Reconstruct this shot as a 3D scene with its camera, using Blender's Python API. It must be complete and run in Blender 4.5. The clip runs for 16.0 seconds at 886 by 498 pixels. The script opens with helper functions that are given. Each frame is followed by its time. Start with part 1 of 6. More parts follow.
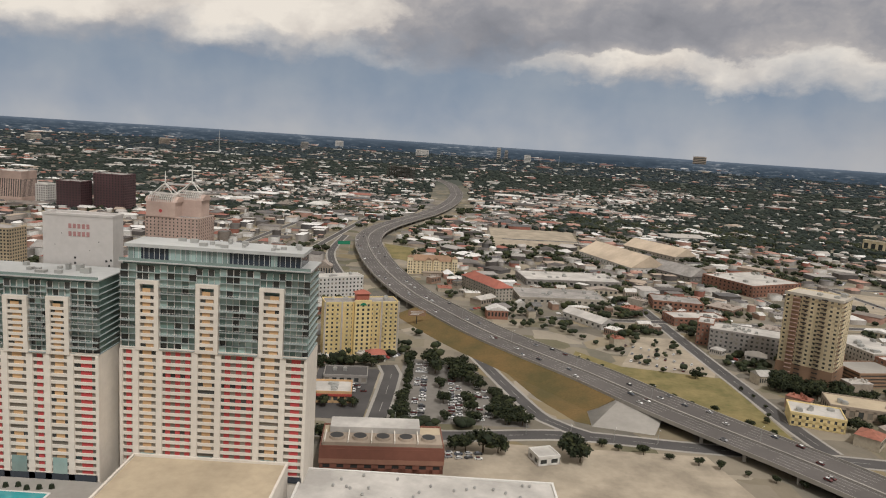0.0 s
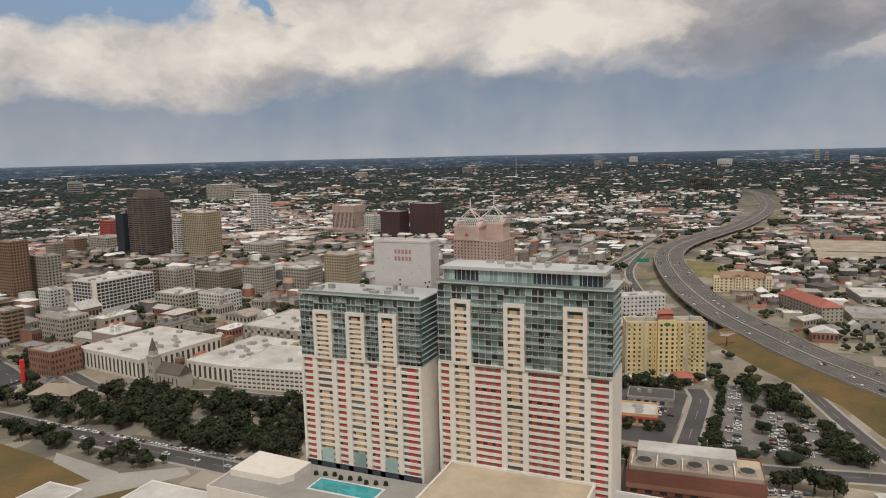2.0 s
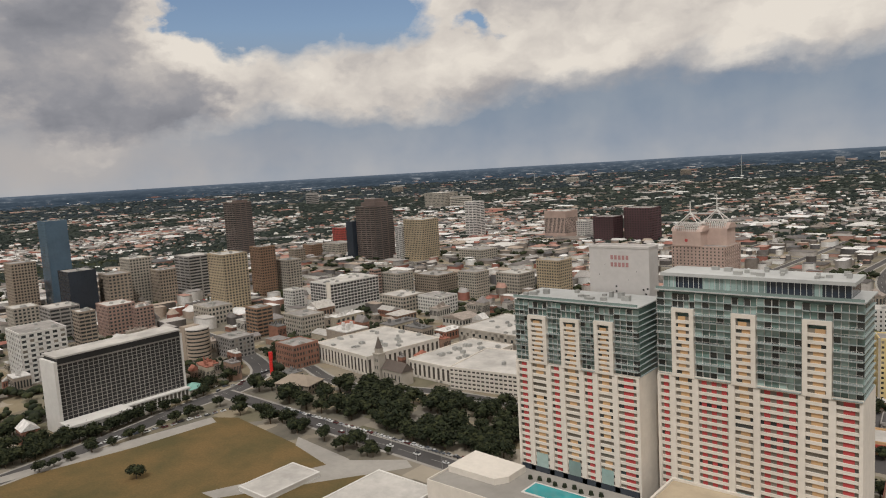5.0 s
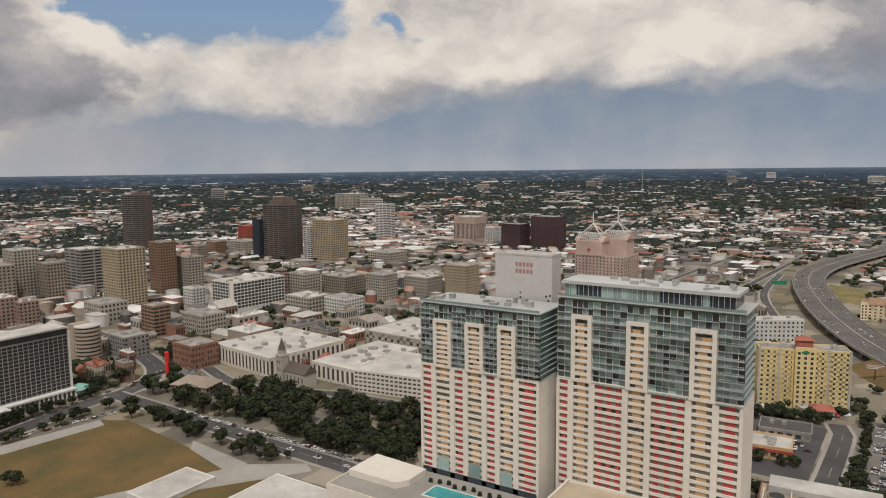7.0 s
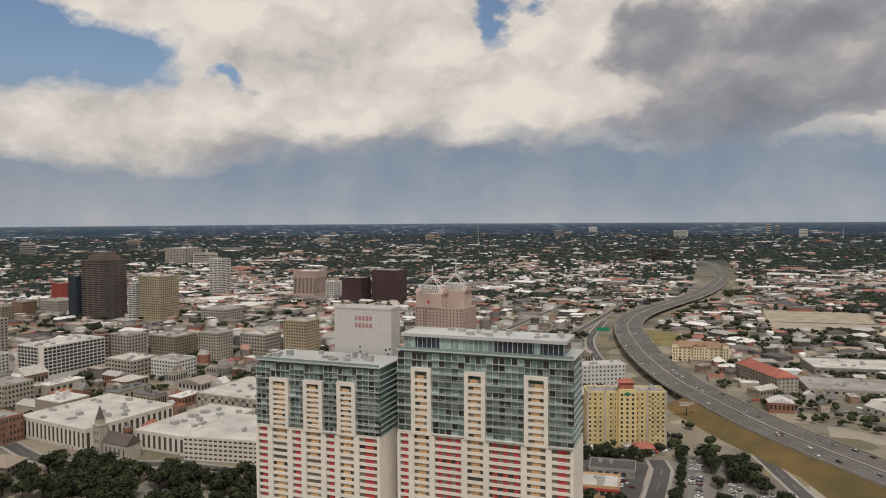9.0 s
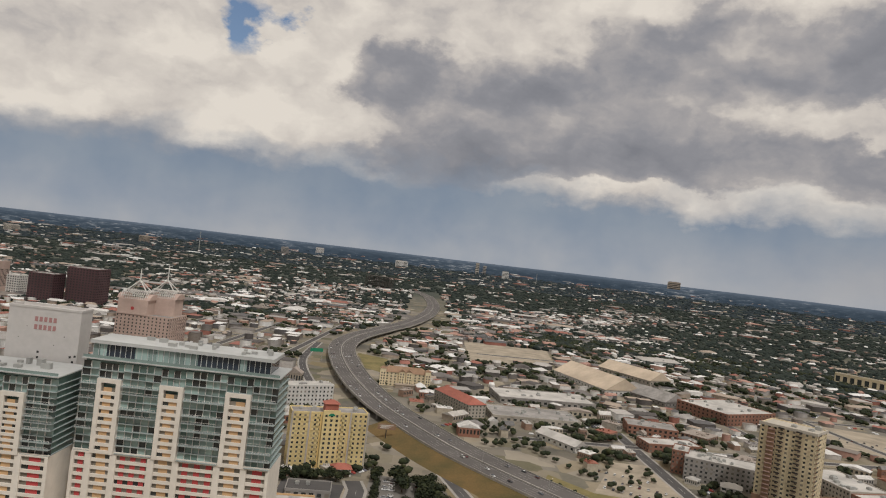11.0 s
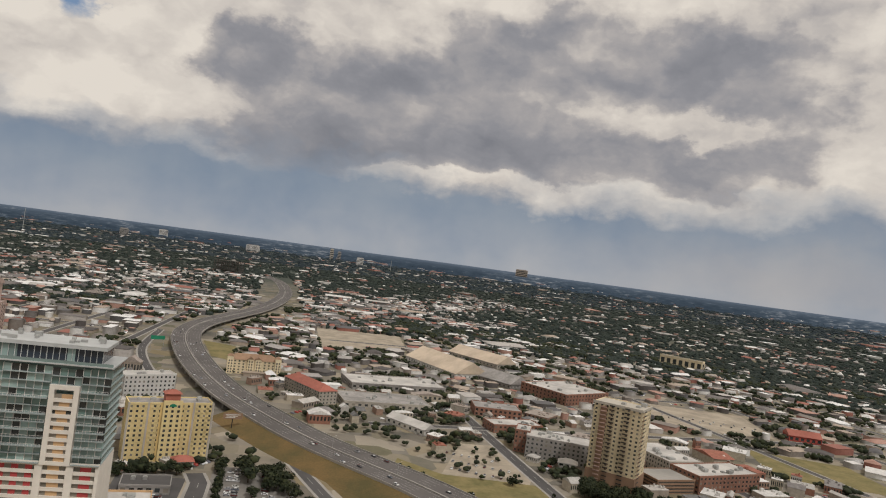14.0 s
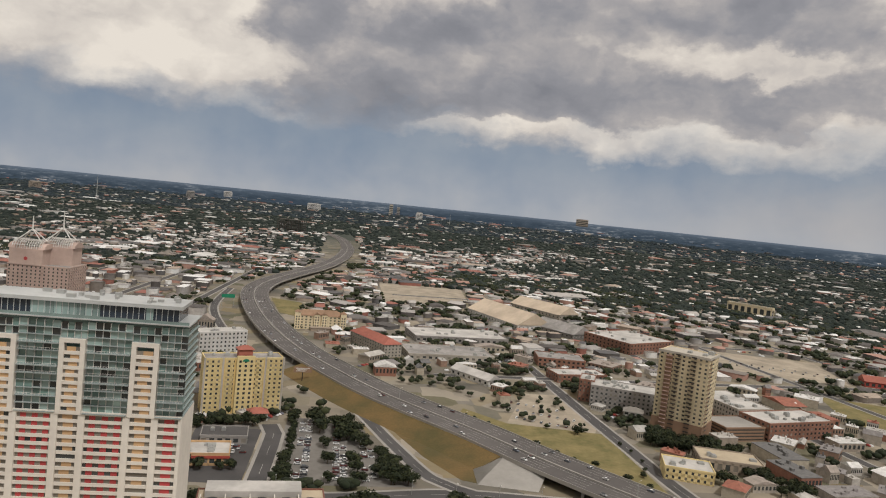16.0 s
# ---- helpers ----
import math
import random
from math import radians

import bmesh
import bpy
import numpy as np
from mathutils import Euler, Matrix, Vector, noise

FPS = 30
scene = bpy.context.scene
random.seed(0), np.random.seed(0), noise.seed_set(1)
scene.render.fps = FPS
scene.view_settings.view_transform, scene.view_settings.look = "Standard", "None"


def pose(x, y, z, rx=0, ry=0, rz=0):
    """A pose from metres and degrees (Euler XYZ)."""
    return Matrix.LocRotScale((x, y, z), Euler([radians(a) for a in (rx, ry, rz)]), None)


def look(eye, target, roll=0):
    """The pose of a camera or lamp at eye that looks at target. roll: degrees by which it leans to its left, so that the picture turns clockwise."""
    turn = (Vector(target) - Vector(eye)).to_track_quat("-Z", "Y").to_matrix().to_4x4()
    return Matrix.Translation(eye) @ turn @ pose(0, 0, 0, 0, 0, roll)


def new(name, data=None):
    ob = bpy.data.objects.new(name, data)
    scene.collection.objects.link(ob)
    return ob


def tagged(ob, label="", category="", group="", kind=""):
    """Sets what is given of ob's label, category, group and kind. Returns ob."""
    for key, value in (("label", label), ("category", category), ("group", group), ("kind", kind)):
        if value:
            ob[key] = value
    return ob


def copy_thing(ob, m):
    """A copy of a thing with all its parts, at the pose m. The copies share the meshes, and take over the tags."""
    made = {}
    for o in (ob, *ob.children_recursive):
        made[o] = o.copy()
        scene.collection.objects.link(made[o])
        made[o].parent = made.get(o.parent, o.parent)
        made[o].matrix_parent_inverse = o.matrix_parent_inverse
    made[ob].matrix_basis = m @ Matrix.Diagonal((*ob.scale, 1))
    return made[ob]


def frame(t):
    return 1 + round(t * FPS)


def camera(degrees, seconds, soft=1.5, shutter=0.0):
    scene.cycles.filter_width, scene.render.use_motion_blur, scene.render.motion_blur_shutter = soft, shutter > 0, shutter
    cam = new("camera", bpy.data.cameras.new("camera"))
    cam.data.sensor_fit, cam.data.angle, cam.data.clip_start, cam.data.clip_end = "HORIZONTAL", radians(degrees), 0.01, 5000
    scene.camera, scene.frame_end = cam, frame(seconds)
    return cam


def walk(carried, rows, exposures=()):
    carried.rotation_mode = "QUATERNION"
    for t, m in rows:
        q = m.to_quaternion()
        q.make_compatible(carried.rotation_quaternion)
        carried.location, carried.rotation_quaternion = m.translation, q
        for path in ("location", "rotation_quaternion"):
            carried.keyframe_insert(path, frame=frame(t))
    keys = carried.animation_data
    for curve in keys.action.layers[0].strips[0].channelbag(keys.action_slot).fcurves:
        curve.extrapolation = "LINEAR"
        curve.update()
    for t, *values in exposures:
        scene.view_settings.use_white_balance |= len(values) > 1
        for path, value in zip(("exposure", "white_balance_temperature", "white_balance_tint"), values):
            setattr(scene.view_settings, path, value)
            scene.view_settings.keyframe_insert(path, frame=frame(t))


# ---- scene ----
cam = camera(63.98, 16.0, soft=1.1)
EYE, ARM = 170.0, 6.0
# seconds, yaw, pitch, roll: the eye is carried round on an arm of ARM metres inside the tower's deck
ROWS = [
    (0, -0.25, -8.82, 3.72),
    (0.5, 5.94, -8.62, 1.78),
    (1, 12.98, -8.03, -0.54),
    (1.5, 18.17, -8.32, -1.72),
    (2, 23.56, -7.79, -1.32),
    (2.5, 30.16, -7.64, -2.49),
    (3, 33.76, -7.09, -2.41),
    (3.5, 36.78, -6.65, -2.38),
    (4, 39.92, -6.67, -3.05),
    (4.2, 40.69, -6.63, -3.44),
    (6.5, 38.09, -6.82, -0.93),
    (7, 33.24, -6.65, -0.63),
    (7.5, 28.83, -6.21, 0.32),
    (8, 25.46, -5.74, 0.76),
    (8.2, 24.98, -4.98, -0.00),
    (10.3, 7.46, -0.31, 4.46),
    (10.5, 5.03, -0.08, 5.48),
    (11, -1.27, 0.36, 6.72),
    (11.5, -6.06, 0.31, 6.59),
    (12, -9.72, 1.39, 7.03),
    (12.5, -11.89, 1.56, 7.13),
    (13, -13.62, 1.75, 8.93),
    (13.5, -13.89, 1.57, 8.51),
    (14, -12.96, 0.72, 7.68),
    (14.5, -10.63, -1.84, 6.81),
    (15, -10.04, -2.60, 6.18),
    (15.5, -9.71, -3.01, 6.18),
    (16, -8.67, -3.60, 5.82),
]
walk(cam, [(t, pose(-ARM * math.sin(radians(yaw)), ARM * (math.cos(radians(yaw)) - 1), EYE, 90 + pitch, 0, yaw) @ pose(0, 0, 0, 0, 0, roll))
           for t, yaw, pitch, roll in ROWS], exposures=[(0.0, 0.0, 6300, 11), (3.5, -0.08, 6300, 11), (8.0, -0.07, 6300, 11), (10.5, -0.15, 6300, 11), (13.5, -0.15, 6300, 11), (16.0, -0.05, 6300, 11)])

# ---- world and sun ----
def node(tree, kind, **inputs):
    n = tree.nodes.new(kind)
    for key, value in inputs.items():
        n.inputs[key.replace("_", " ") if not key.startswith("i") else int(key[1:])].default_value = value
    return n


def math_node(tree, op, a, b=None, c=None):
    n = tree.nodes.new("ShaderNodeMath")
    n.operation = op
    for k, v in enumerate((a, b, c)):
        if v is None:
            continue
        if isinstance(v, (int, float)):
            n.inputs[k].default_value = v
        else:
            tree.links.new(v, n.inputs[k])
    return n.outputs[0]


def ramp_node(tree, fac, stops):
    n = tree.nodes.new("ShaderNodeValToRGB")
    e = n.color_ramp.elements
    while len(e) < len(stops):
        e.new(0.5)
    for k, (p, c) in enumerate(stops):
        e[k].position, e[k].color = p, (*c, 1) if len(c) == 3 else c
    tree.links.new(fac, n.inputs[0])
    return n.outputs[0]


def mix_node(tree, fac, a, b, blend="MIX"):
    n = tree.nodes.new("ShaderNodeMix")
    n.data_type, n.blend_type = "RGBA", blend
    for sock, v in ((n.inputs[0], fac), (n.inputs[6], a), (n.inputs[7], b)):
        if isinstance(v, (int, float)):
            sock.default_value = v
        elif isinstance(v, tuple):
            sock.default_value = (*v, 1)
        else:
            tree.links.new(v, sock)
    return n.outputs[2]


SUN_EL, SUN_AZ = 56.0, -152.0     # height, and way round to the left from straight ahead
world = bpy.data.worlds.new("sky")
scene.world = world
world.use_nodes = True
wt = world.node_tree
wt.nodes.clear()
sky = wt.nodes.new("ShaderNodeTexSky")
sky.sky_type, sky.sun_disc = "NISHITA", False
sky.sun_elevation, sky.sun_rotation = radians(SUN_EL), radians(-SUN_AZ)
coord = wt.nodes.new("ShaderNodeTexCoord")
sep = wt.nodes.new("ShaderNodeSeparateXYZ")
wt.links.new(coord.outputs["Generated"], sep.inputs[0])
el = math_node(wt, "ARCSINE", sep.outputs[2])                       # radians up
az = math_node(wt, "ARCTAN2", math_node(wt, "MULTIPLY", sep.outputs[0], -1), sep.outputs[1])
flat = wt.nodes.new("ShaderNodeCombineXYZ")
wt.links.new(az, flat.inputs[0])
wt.links.new(math_node(wt, "MULTIPLY", el, 1.5), flat.inputs[1])


def cloud_noise(scale, detail, rough, seed, warp=0.3, rise=0.0):
    n = node(wt, "ShaderNodeTexNoise", Scale=scale, Detail=detail, Roughness=rough, Distortion=warp)
    n.noise_dimensions = "4D"
    n.inputs["W"].default_value = seed
    up = wt.nodes.new("ShaderNodeVectorMath")
    up.operation = "ADD"
    up.inputs[1].default_value = (rise * 0.4, rise, 0)
    wt.links.new(flat.outputs[0], up.inputs[0])
    wt.links.new(up.outputs[0], n.inputs["Vector"])
    return n.outputs["Fac"]


warp = node(wt, "ShaderNodeTexNoise", Scale=9.0, Detail=6.0, Roughness=0.58)
wt.links.new(flat.outputs[0], warp.inputs["Vector"])
warp_parts = wt.nodes.new("ShaderNodeSeparateColor")
wt.links.new(warp.outputs["Color"], warp_parts.inputs[0])
# the sky's heading and height, ruffled so that cloud masses have billowed rims
az_r = math_node(wt, "ADD", az, math_node(wt, "MULTIPLY", math_node(wt, "SUBTRACT", warp_parts.outputs[0], 0.5), 0.26))
el_r = math_node(wt, "ADD", el, math_node(wt, "MULTIPLY", math_node(wt, "SUBTRACT", warp_parts.outputs[1], 0.5), 0.11))


def bank(a, e, wa, we):
    """A soft cloud mass round a heading and height (degrees): 1 in its middle, 0 outside."""
    u = math_node(wt, "DIVIDE", math_node(wt, "SUBTRACT", az_r, radians(a)), radians(wa))
    v = math_node(wt, "DIVIDE", math_node(wt, "SUBTRACT", el_r, radians(e)), radians(we))
    r2 = math_node(wt, "ADD", math_node(wt, "MULTIPLY", u, u), math_node(wt, "MULTIPLY", v, v))
    return math_node(wt, "POWER", 2.718, math_node(wt, "MULTIPLY", r2, -1))


def total(*terms):
    out = terms[0]
    for x in terms[1:]:
        out = math_node(wt, "ADD", out, x)
    return out


def times(a, k):
    return math_node(wt, "MULTIPLY", a, k)


def about(a, middle, k):
    return times(math_node(wt, "SUBTRACT", a, middle), k)


def puffs(scale, seed, rise=0.0):
    """Rounded heads of cloud: 1 on a head, 0 in the creases."""
    v = wt.nodes.new("ShaderNodeTexVoronoi")
    v.feature, v.normalize = "SMOOTH_F1", True
    v.inputs["Scale"].default_value, v.inputs["Detail"].default_value, v.inputs["Roughness"].default_value, v.inputs["Smoothness"].default_value = scale, 4.0, 0.5, 0.7
    up = wt.nodes.new("ShaderNodeVectorMath")
    up.operation = "ADD"
    wt.links.new(bent, up.inputs[0])
    up.inputs[1].default_value = (rise * 0.4 + seed, rise, seed)
    wt.links.new(up.outputs[0], v.inputs["Vector"])
    return math_node(wt, "SUBTRACT", 1.0, v.outputs["Distance"])


shift = wt.nodes.new("ShaderNodeVectorMath")
shift.operation = "SCALE"
shift.inputs["Scale"].default_value = 0.12
wt.links.new(warp.outputs["Color"], shift.inputs[0])
moved = wt.nodes.new("ShaderNodeVectorMath")
moved.operation = "ADD"
wt.links.new(flat.outputs[0], moved.inputs[0])
wt.links.new(shift.outputs[0], moved.inputs[1])
bent = moved.outputs[0]
heads = puffs(8.0, 2.0)
heads_above = puffs(8.0, 2.0, 0.05)
billow = cloud_noise(5.0, 7, 0.5, 3.0, 0.2)
fine = cloud_noise(17, 6, 0.55, 7.0, 0.3)
shade = cloud_noise(3.6, 6, 0.5, 11.0, 0.2)
relief = total(about(billow, 0.5, 0.5), about(heads, 0.7, 0.55), about(fine, 0.5, 0.2))
# how much cumulus covers the sky: little under the base line, all above it but for blue holes
base = math_node(wt, "MINIMUM", math_node(wt, "MULTIPLY", math_node(wt, "SUBTRACT", el_r, radians(5.9)), 11.0), 0.9)
cover = total(base, times(relief, 1.3), times(bank(45, 6.6, 13, 2.4), 0.5), times(bank(-18, 5.9, 11, 1.2), 0.3), times(bank(66, 7, 7, 7), 1.3),
              times(bank(49.5, 12.2, 8, 2.7), -2.3), times(bank(55, 13.2, 4, 2.8), -1.2), times(bank(37.2, 11.2, 1.5, 1.1), -1.1), times(bank(14.8, 15.8, 2.4, 2.6), -1.5),
              times(bank(40, 16, 12, 2.6), 0.5), times(bank(-37, 1.8, 6, 1.6), 0.5), times(bank(-22.8, 1.5, 1.6, 0.7), 0.42))
cover = ramp_node(wt, math_node(wt, "ADD", cover, 0.2), [(0.02, (0, 0, 0)), (0.28, (0.45, 0.45, 0.45)), (0.62, (1, 1, 1))])
# lit tops and dark undersides of the clouds; the great grey mass has a firm rim
puff = math_node(wt, "SUBTRACT", heads_above, heads)
mass = total(times(bank(-10, 11.0, 13, 4.4), 0.8), times(bank(-1, 7.2, 7.5, 2.4), 0.8), times(bank(5, 13.6, 4.5, 2.2), 0.8), times(bank(-31, 9.4, 9, 2.2), 0.95), times(bank(-24, 17, 16, 3.6), 0.85), times(bank(-38, 13.5, 5, 3), 0.5),
             times(bank(-16, 9.0, 9, 1.8), 0.5), times(bank(-17, 6.0, 9, 1.0), -0.7), times(bank(-33, 12.8, 5, 1.4), -0.5), times(bank(67, 9.5, 8, 7), 0.85), times(bank(61, 5, 4, 3), 0.3), about(billow, 0.5, 0.55), about(fine, 0.5, 0.22))
mass = ramp_node(wt, mass, [(0.30, (0, 0, 0)), (0.56, (0.72, 0.72, 0.72)), (0.95, (1, 1, 1))])
under = ramp_node(wt, math_node(wt, "MULTIPLY", math_node(wt, "SUBTRACT", el_r, radians(4.4)), 14.0), [(0.0, (1, 1, 1)), (0.55, (0.25, 0.25, 0.25)), (1.0, (0, 0, 0))])
dark = total(times(mass, 0.52), times(under, 0.20), about(shade, 0.5, 0.75), about(fine, 0.5, 0.28), about(heads, 0.72, -0.62), times(puff, 1.2), times(bank(28, 5.6, 9, 1.6), 0.22))
dark = math_node(wt, "ADD", dark, 0.20)
cloud = ramp_node(wt, dark, [(0.05, (0.83, 0.755, 0.65)), (0.30, (0.655, 0.595, 0.525)), (0.52, (0.43, 0.402, 0.385)), (0.74, (0.305, 0.30, 0.312)), (1.0, (0.23, 0.232, 0.25))])
low = ramp_node(wt, math_node(wt, "MULTIPLY", el, 4.0), [(0.0, (0.37, 0.395, 0.425)), (0.10, (0.315, 0.352, 0.40)), (0.28, (0.255, 0.305, 0.365)), (0.5, (0.225, 0.275, 0.34)), (1.0, (0.225, 0.27, 0.345))])
# shafts of far rain and paler gaps between them
shaft = node(wt, "ShaderNodeTexNoise", Scale=1.0, Detail=4.0, Roughness=0.5)
shaft_way = wt.nodes.new("ShaderNodeVectorMath")
shaft_way.operation = "MULTIPLY"
shaft_way.inputs[1].default_value = (7.0, 4.0, 1)
wt.links.new(flat.outputs[0], shaft_way.inputs[0])
wt.links.new(shaft_way.outputs[0], shaft.inputs["Vector"])
streak = ramp_node(wt, total(times(shaft.outputs["Fac"], 0.65), times(fine, 0.2), times(shade, 0.2)), [(0.40, (0.86, 0.90, 0.95)), (0.66, (1.26, 1.17, 1.08))])
low = mix_node(wt, 1.0, low, streak, "MULTIPLY")
warm = math_node(wt, "MINIMUM", total(times(bank(70, 2.0, 16, 2.6), 0.75), times(bank(-40, 1.8, 12, 2.4), 0.45)), 1.0)
low = mix_node(wt, warm, low, (0.50, 0.45, 0.405))
clear = mix_node(wt, 1.0, sky.outputs[0], (0.092, 0.089, 0.088), "MULTIPLY")
high = ramp_node(wt, math_node(wt, "MULTIPLY", math_node(wt, "SUBTRACT", el, radians(7)), 14.0), [(0.0, (0, 0, 0)), (1.0, (1, 1, 1))])
veil = mix_node(wt, high, low, clear)
background = node(wt, "ShaderNodeBackground", Strength=1.0)
wt.links.new(mix_node(wt, cover, veil, cloud), background.inputs[0])
out = wt.nodes.new("ShaderNodeOutputWorld")
wt.links.new(background.outputs[0], out.inputs[0])

sun = new("sun", bpy.data.lights.new("sun", "SUN"))
sun.data.energy, sun.data.angle, sun.data.color = 2.35, radians(3), (1.0, 0.96, 0.905)
sun_way = Vector((-math.sin(radians(SUN_AZ)) * math.cos(radians(SUN_EL)), math.cos(radians(SUN_AZ)) * math.cos(radians(SUN_EL)), math.sin(radians(SUN_EL))))
sun.matrix_world = look(sun_way * 900, (0, 0, 0))

# ---- materials ----
def material(name, colour, rough=0.8, metal=0.0, vary=0.15, grain=0.6, stains=0.25, scale=0.25, bump=0.15, random_object=0.0, spec=0.3, other=None, blotch=0.02):
    """Paint, stone or earth with grain and stains: scale is the grain's size per metre, blotch that of the large patches."""
    m = bpy.data.materials.new(name)
    m.use_nodes = True
    t = m.node_tree
    b = t.nodes["Principled BSDF"]
    b.inputs["Roughness"].default_value, b.inputs["Metallic"].default_value = rough, metal
    b.inputs["Specular IOR Level"].default_value = spec
    geo = t.nodes.new("ShaderNodeNewGeometry")
    big = node(t, "ShaderNodeTexNoise", Scale=blotch, Detail=6.0, Roughness=0.6)
    small = node(t, "ShaderNodeTexNoise", Scale=scale, Detail=7.0, Roughness=0.65)
    for n in (big, small):
        t.links.new(geo.outputs["Position"], n.inputs["Vector"])
    dim = tuple(c * (1 - stains) for c in colour)
    patch = ramp_node(t, big.outputs["Fac"], [(0.38, (0, 0, 0)), (0.64, (1, 1, 1))])
    col = mix_node(t, patch, colour, other or dim)
    fine_fac = ramp_node(t, small.outputs["Fac"], [(0.3, (1 - vary, 1 - vary, 1 - vary)), (0.7, (1 + vary * 0.5,) * 3)])
    col = mix_node(t, grain, col, mix_node(t, 1.0, col, fine_fac, "MULTIPLY"))
    if random_object:
        info = t.nodes.new("ShaderNodeObjectInfo")
        k = math_node(t, "ADD", math_node(t, "MULTIPLY", info.outputs["Random"], random_object), 1 - random_object * 0.6)
        grey = t.nodes.new("ShaderNodeCombineXYZ")
        for i in range(3):
            t.links.new(k, grey.inputs[i])
        col = mix_node(t, 1.0, col, grey.outputs[0], "MULTIPLY")
    t.links.new(col, b.inputs["Base Color"])
    if bump:
        bm_ = node(t, "ShaderNodeBump", Strength=bump, Distance=0.1)
        t.links.new(small.outputs["Fac"], bm_.inputs["Height"])
        t.links.new(bm_.outputs[0], b.inputs["Normal"])
    return m


def island_material(name, colours, rough=0.85, vary=0.3, source="island"):
    """A material whose colour changes from piece to piece among those given."""
    m = material(name, colours[0], rough, vary=vary, scale=0.6, bump=0.1)
    t = m.node_tree
    b = t.nodes["Principled BSDF"]
    if source == "island":
        pick = t.nodes.new("ShaderNodeNewGeometry").outputs["Random Per Island"]
    else:
        pick = t.nodes.new("ShaderNodeObjectInfo").outputs["Random"]
    r = t.nodes.new("ShaderNodeValToRGB")
    r.color_ramp.interpolation = "CONSTANT"
    e = r.color_ramp.elements
    while len(e) < len(colours):
        e.new(0.5)
    for k, c in enumerate(colours):
        e[k].position, e[k].color = k / len(colours), (*c, 1)
    t.links.new(pick, r.inputs[0])
    noise_ = node(t, "ShaderNodeTexNoise", Scale=0.35, Detail=5.0, Roughness=0.6)
    geo = t.nodes.new("ShaderNodeNewGeometry")
    t.links.new(geo.outputs["Position"], noise_.inputs["Vector"])
    f = ramp_node(t, noise_.outputs["Fac"], [(0.3, (1 - vary,) * 3), (0.7, (1.05,) * 3)])
    t.links.new(mix_node(t, 1.0, r.outputs[0], f, "MULTIPLY"), b.inputs["Base Color"])
    return m


def glass_material(name, colour, rough=0.08, spec=0.7, vary=0.6, metal=0.0):
    """Window glass over a dim room: glossy, a little different from pane to pane."""
    m = material(name, colour, rough, metal, vary=0.3, scale=0.4, bump=0.0, random_object=vary, spec=spec, blotch=0.1)
    return m


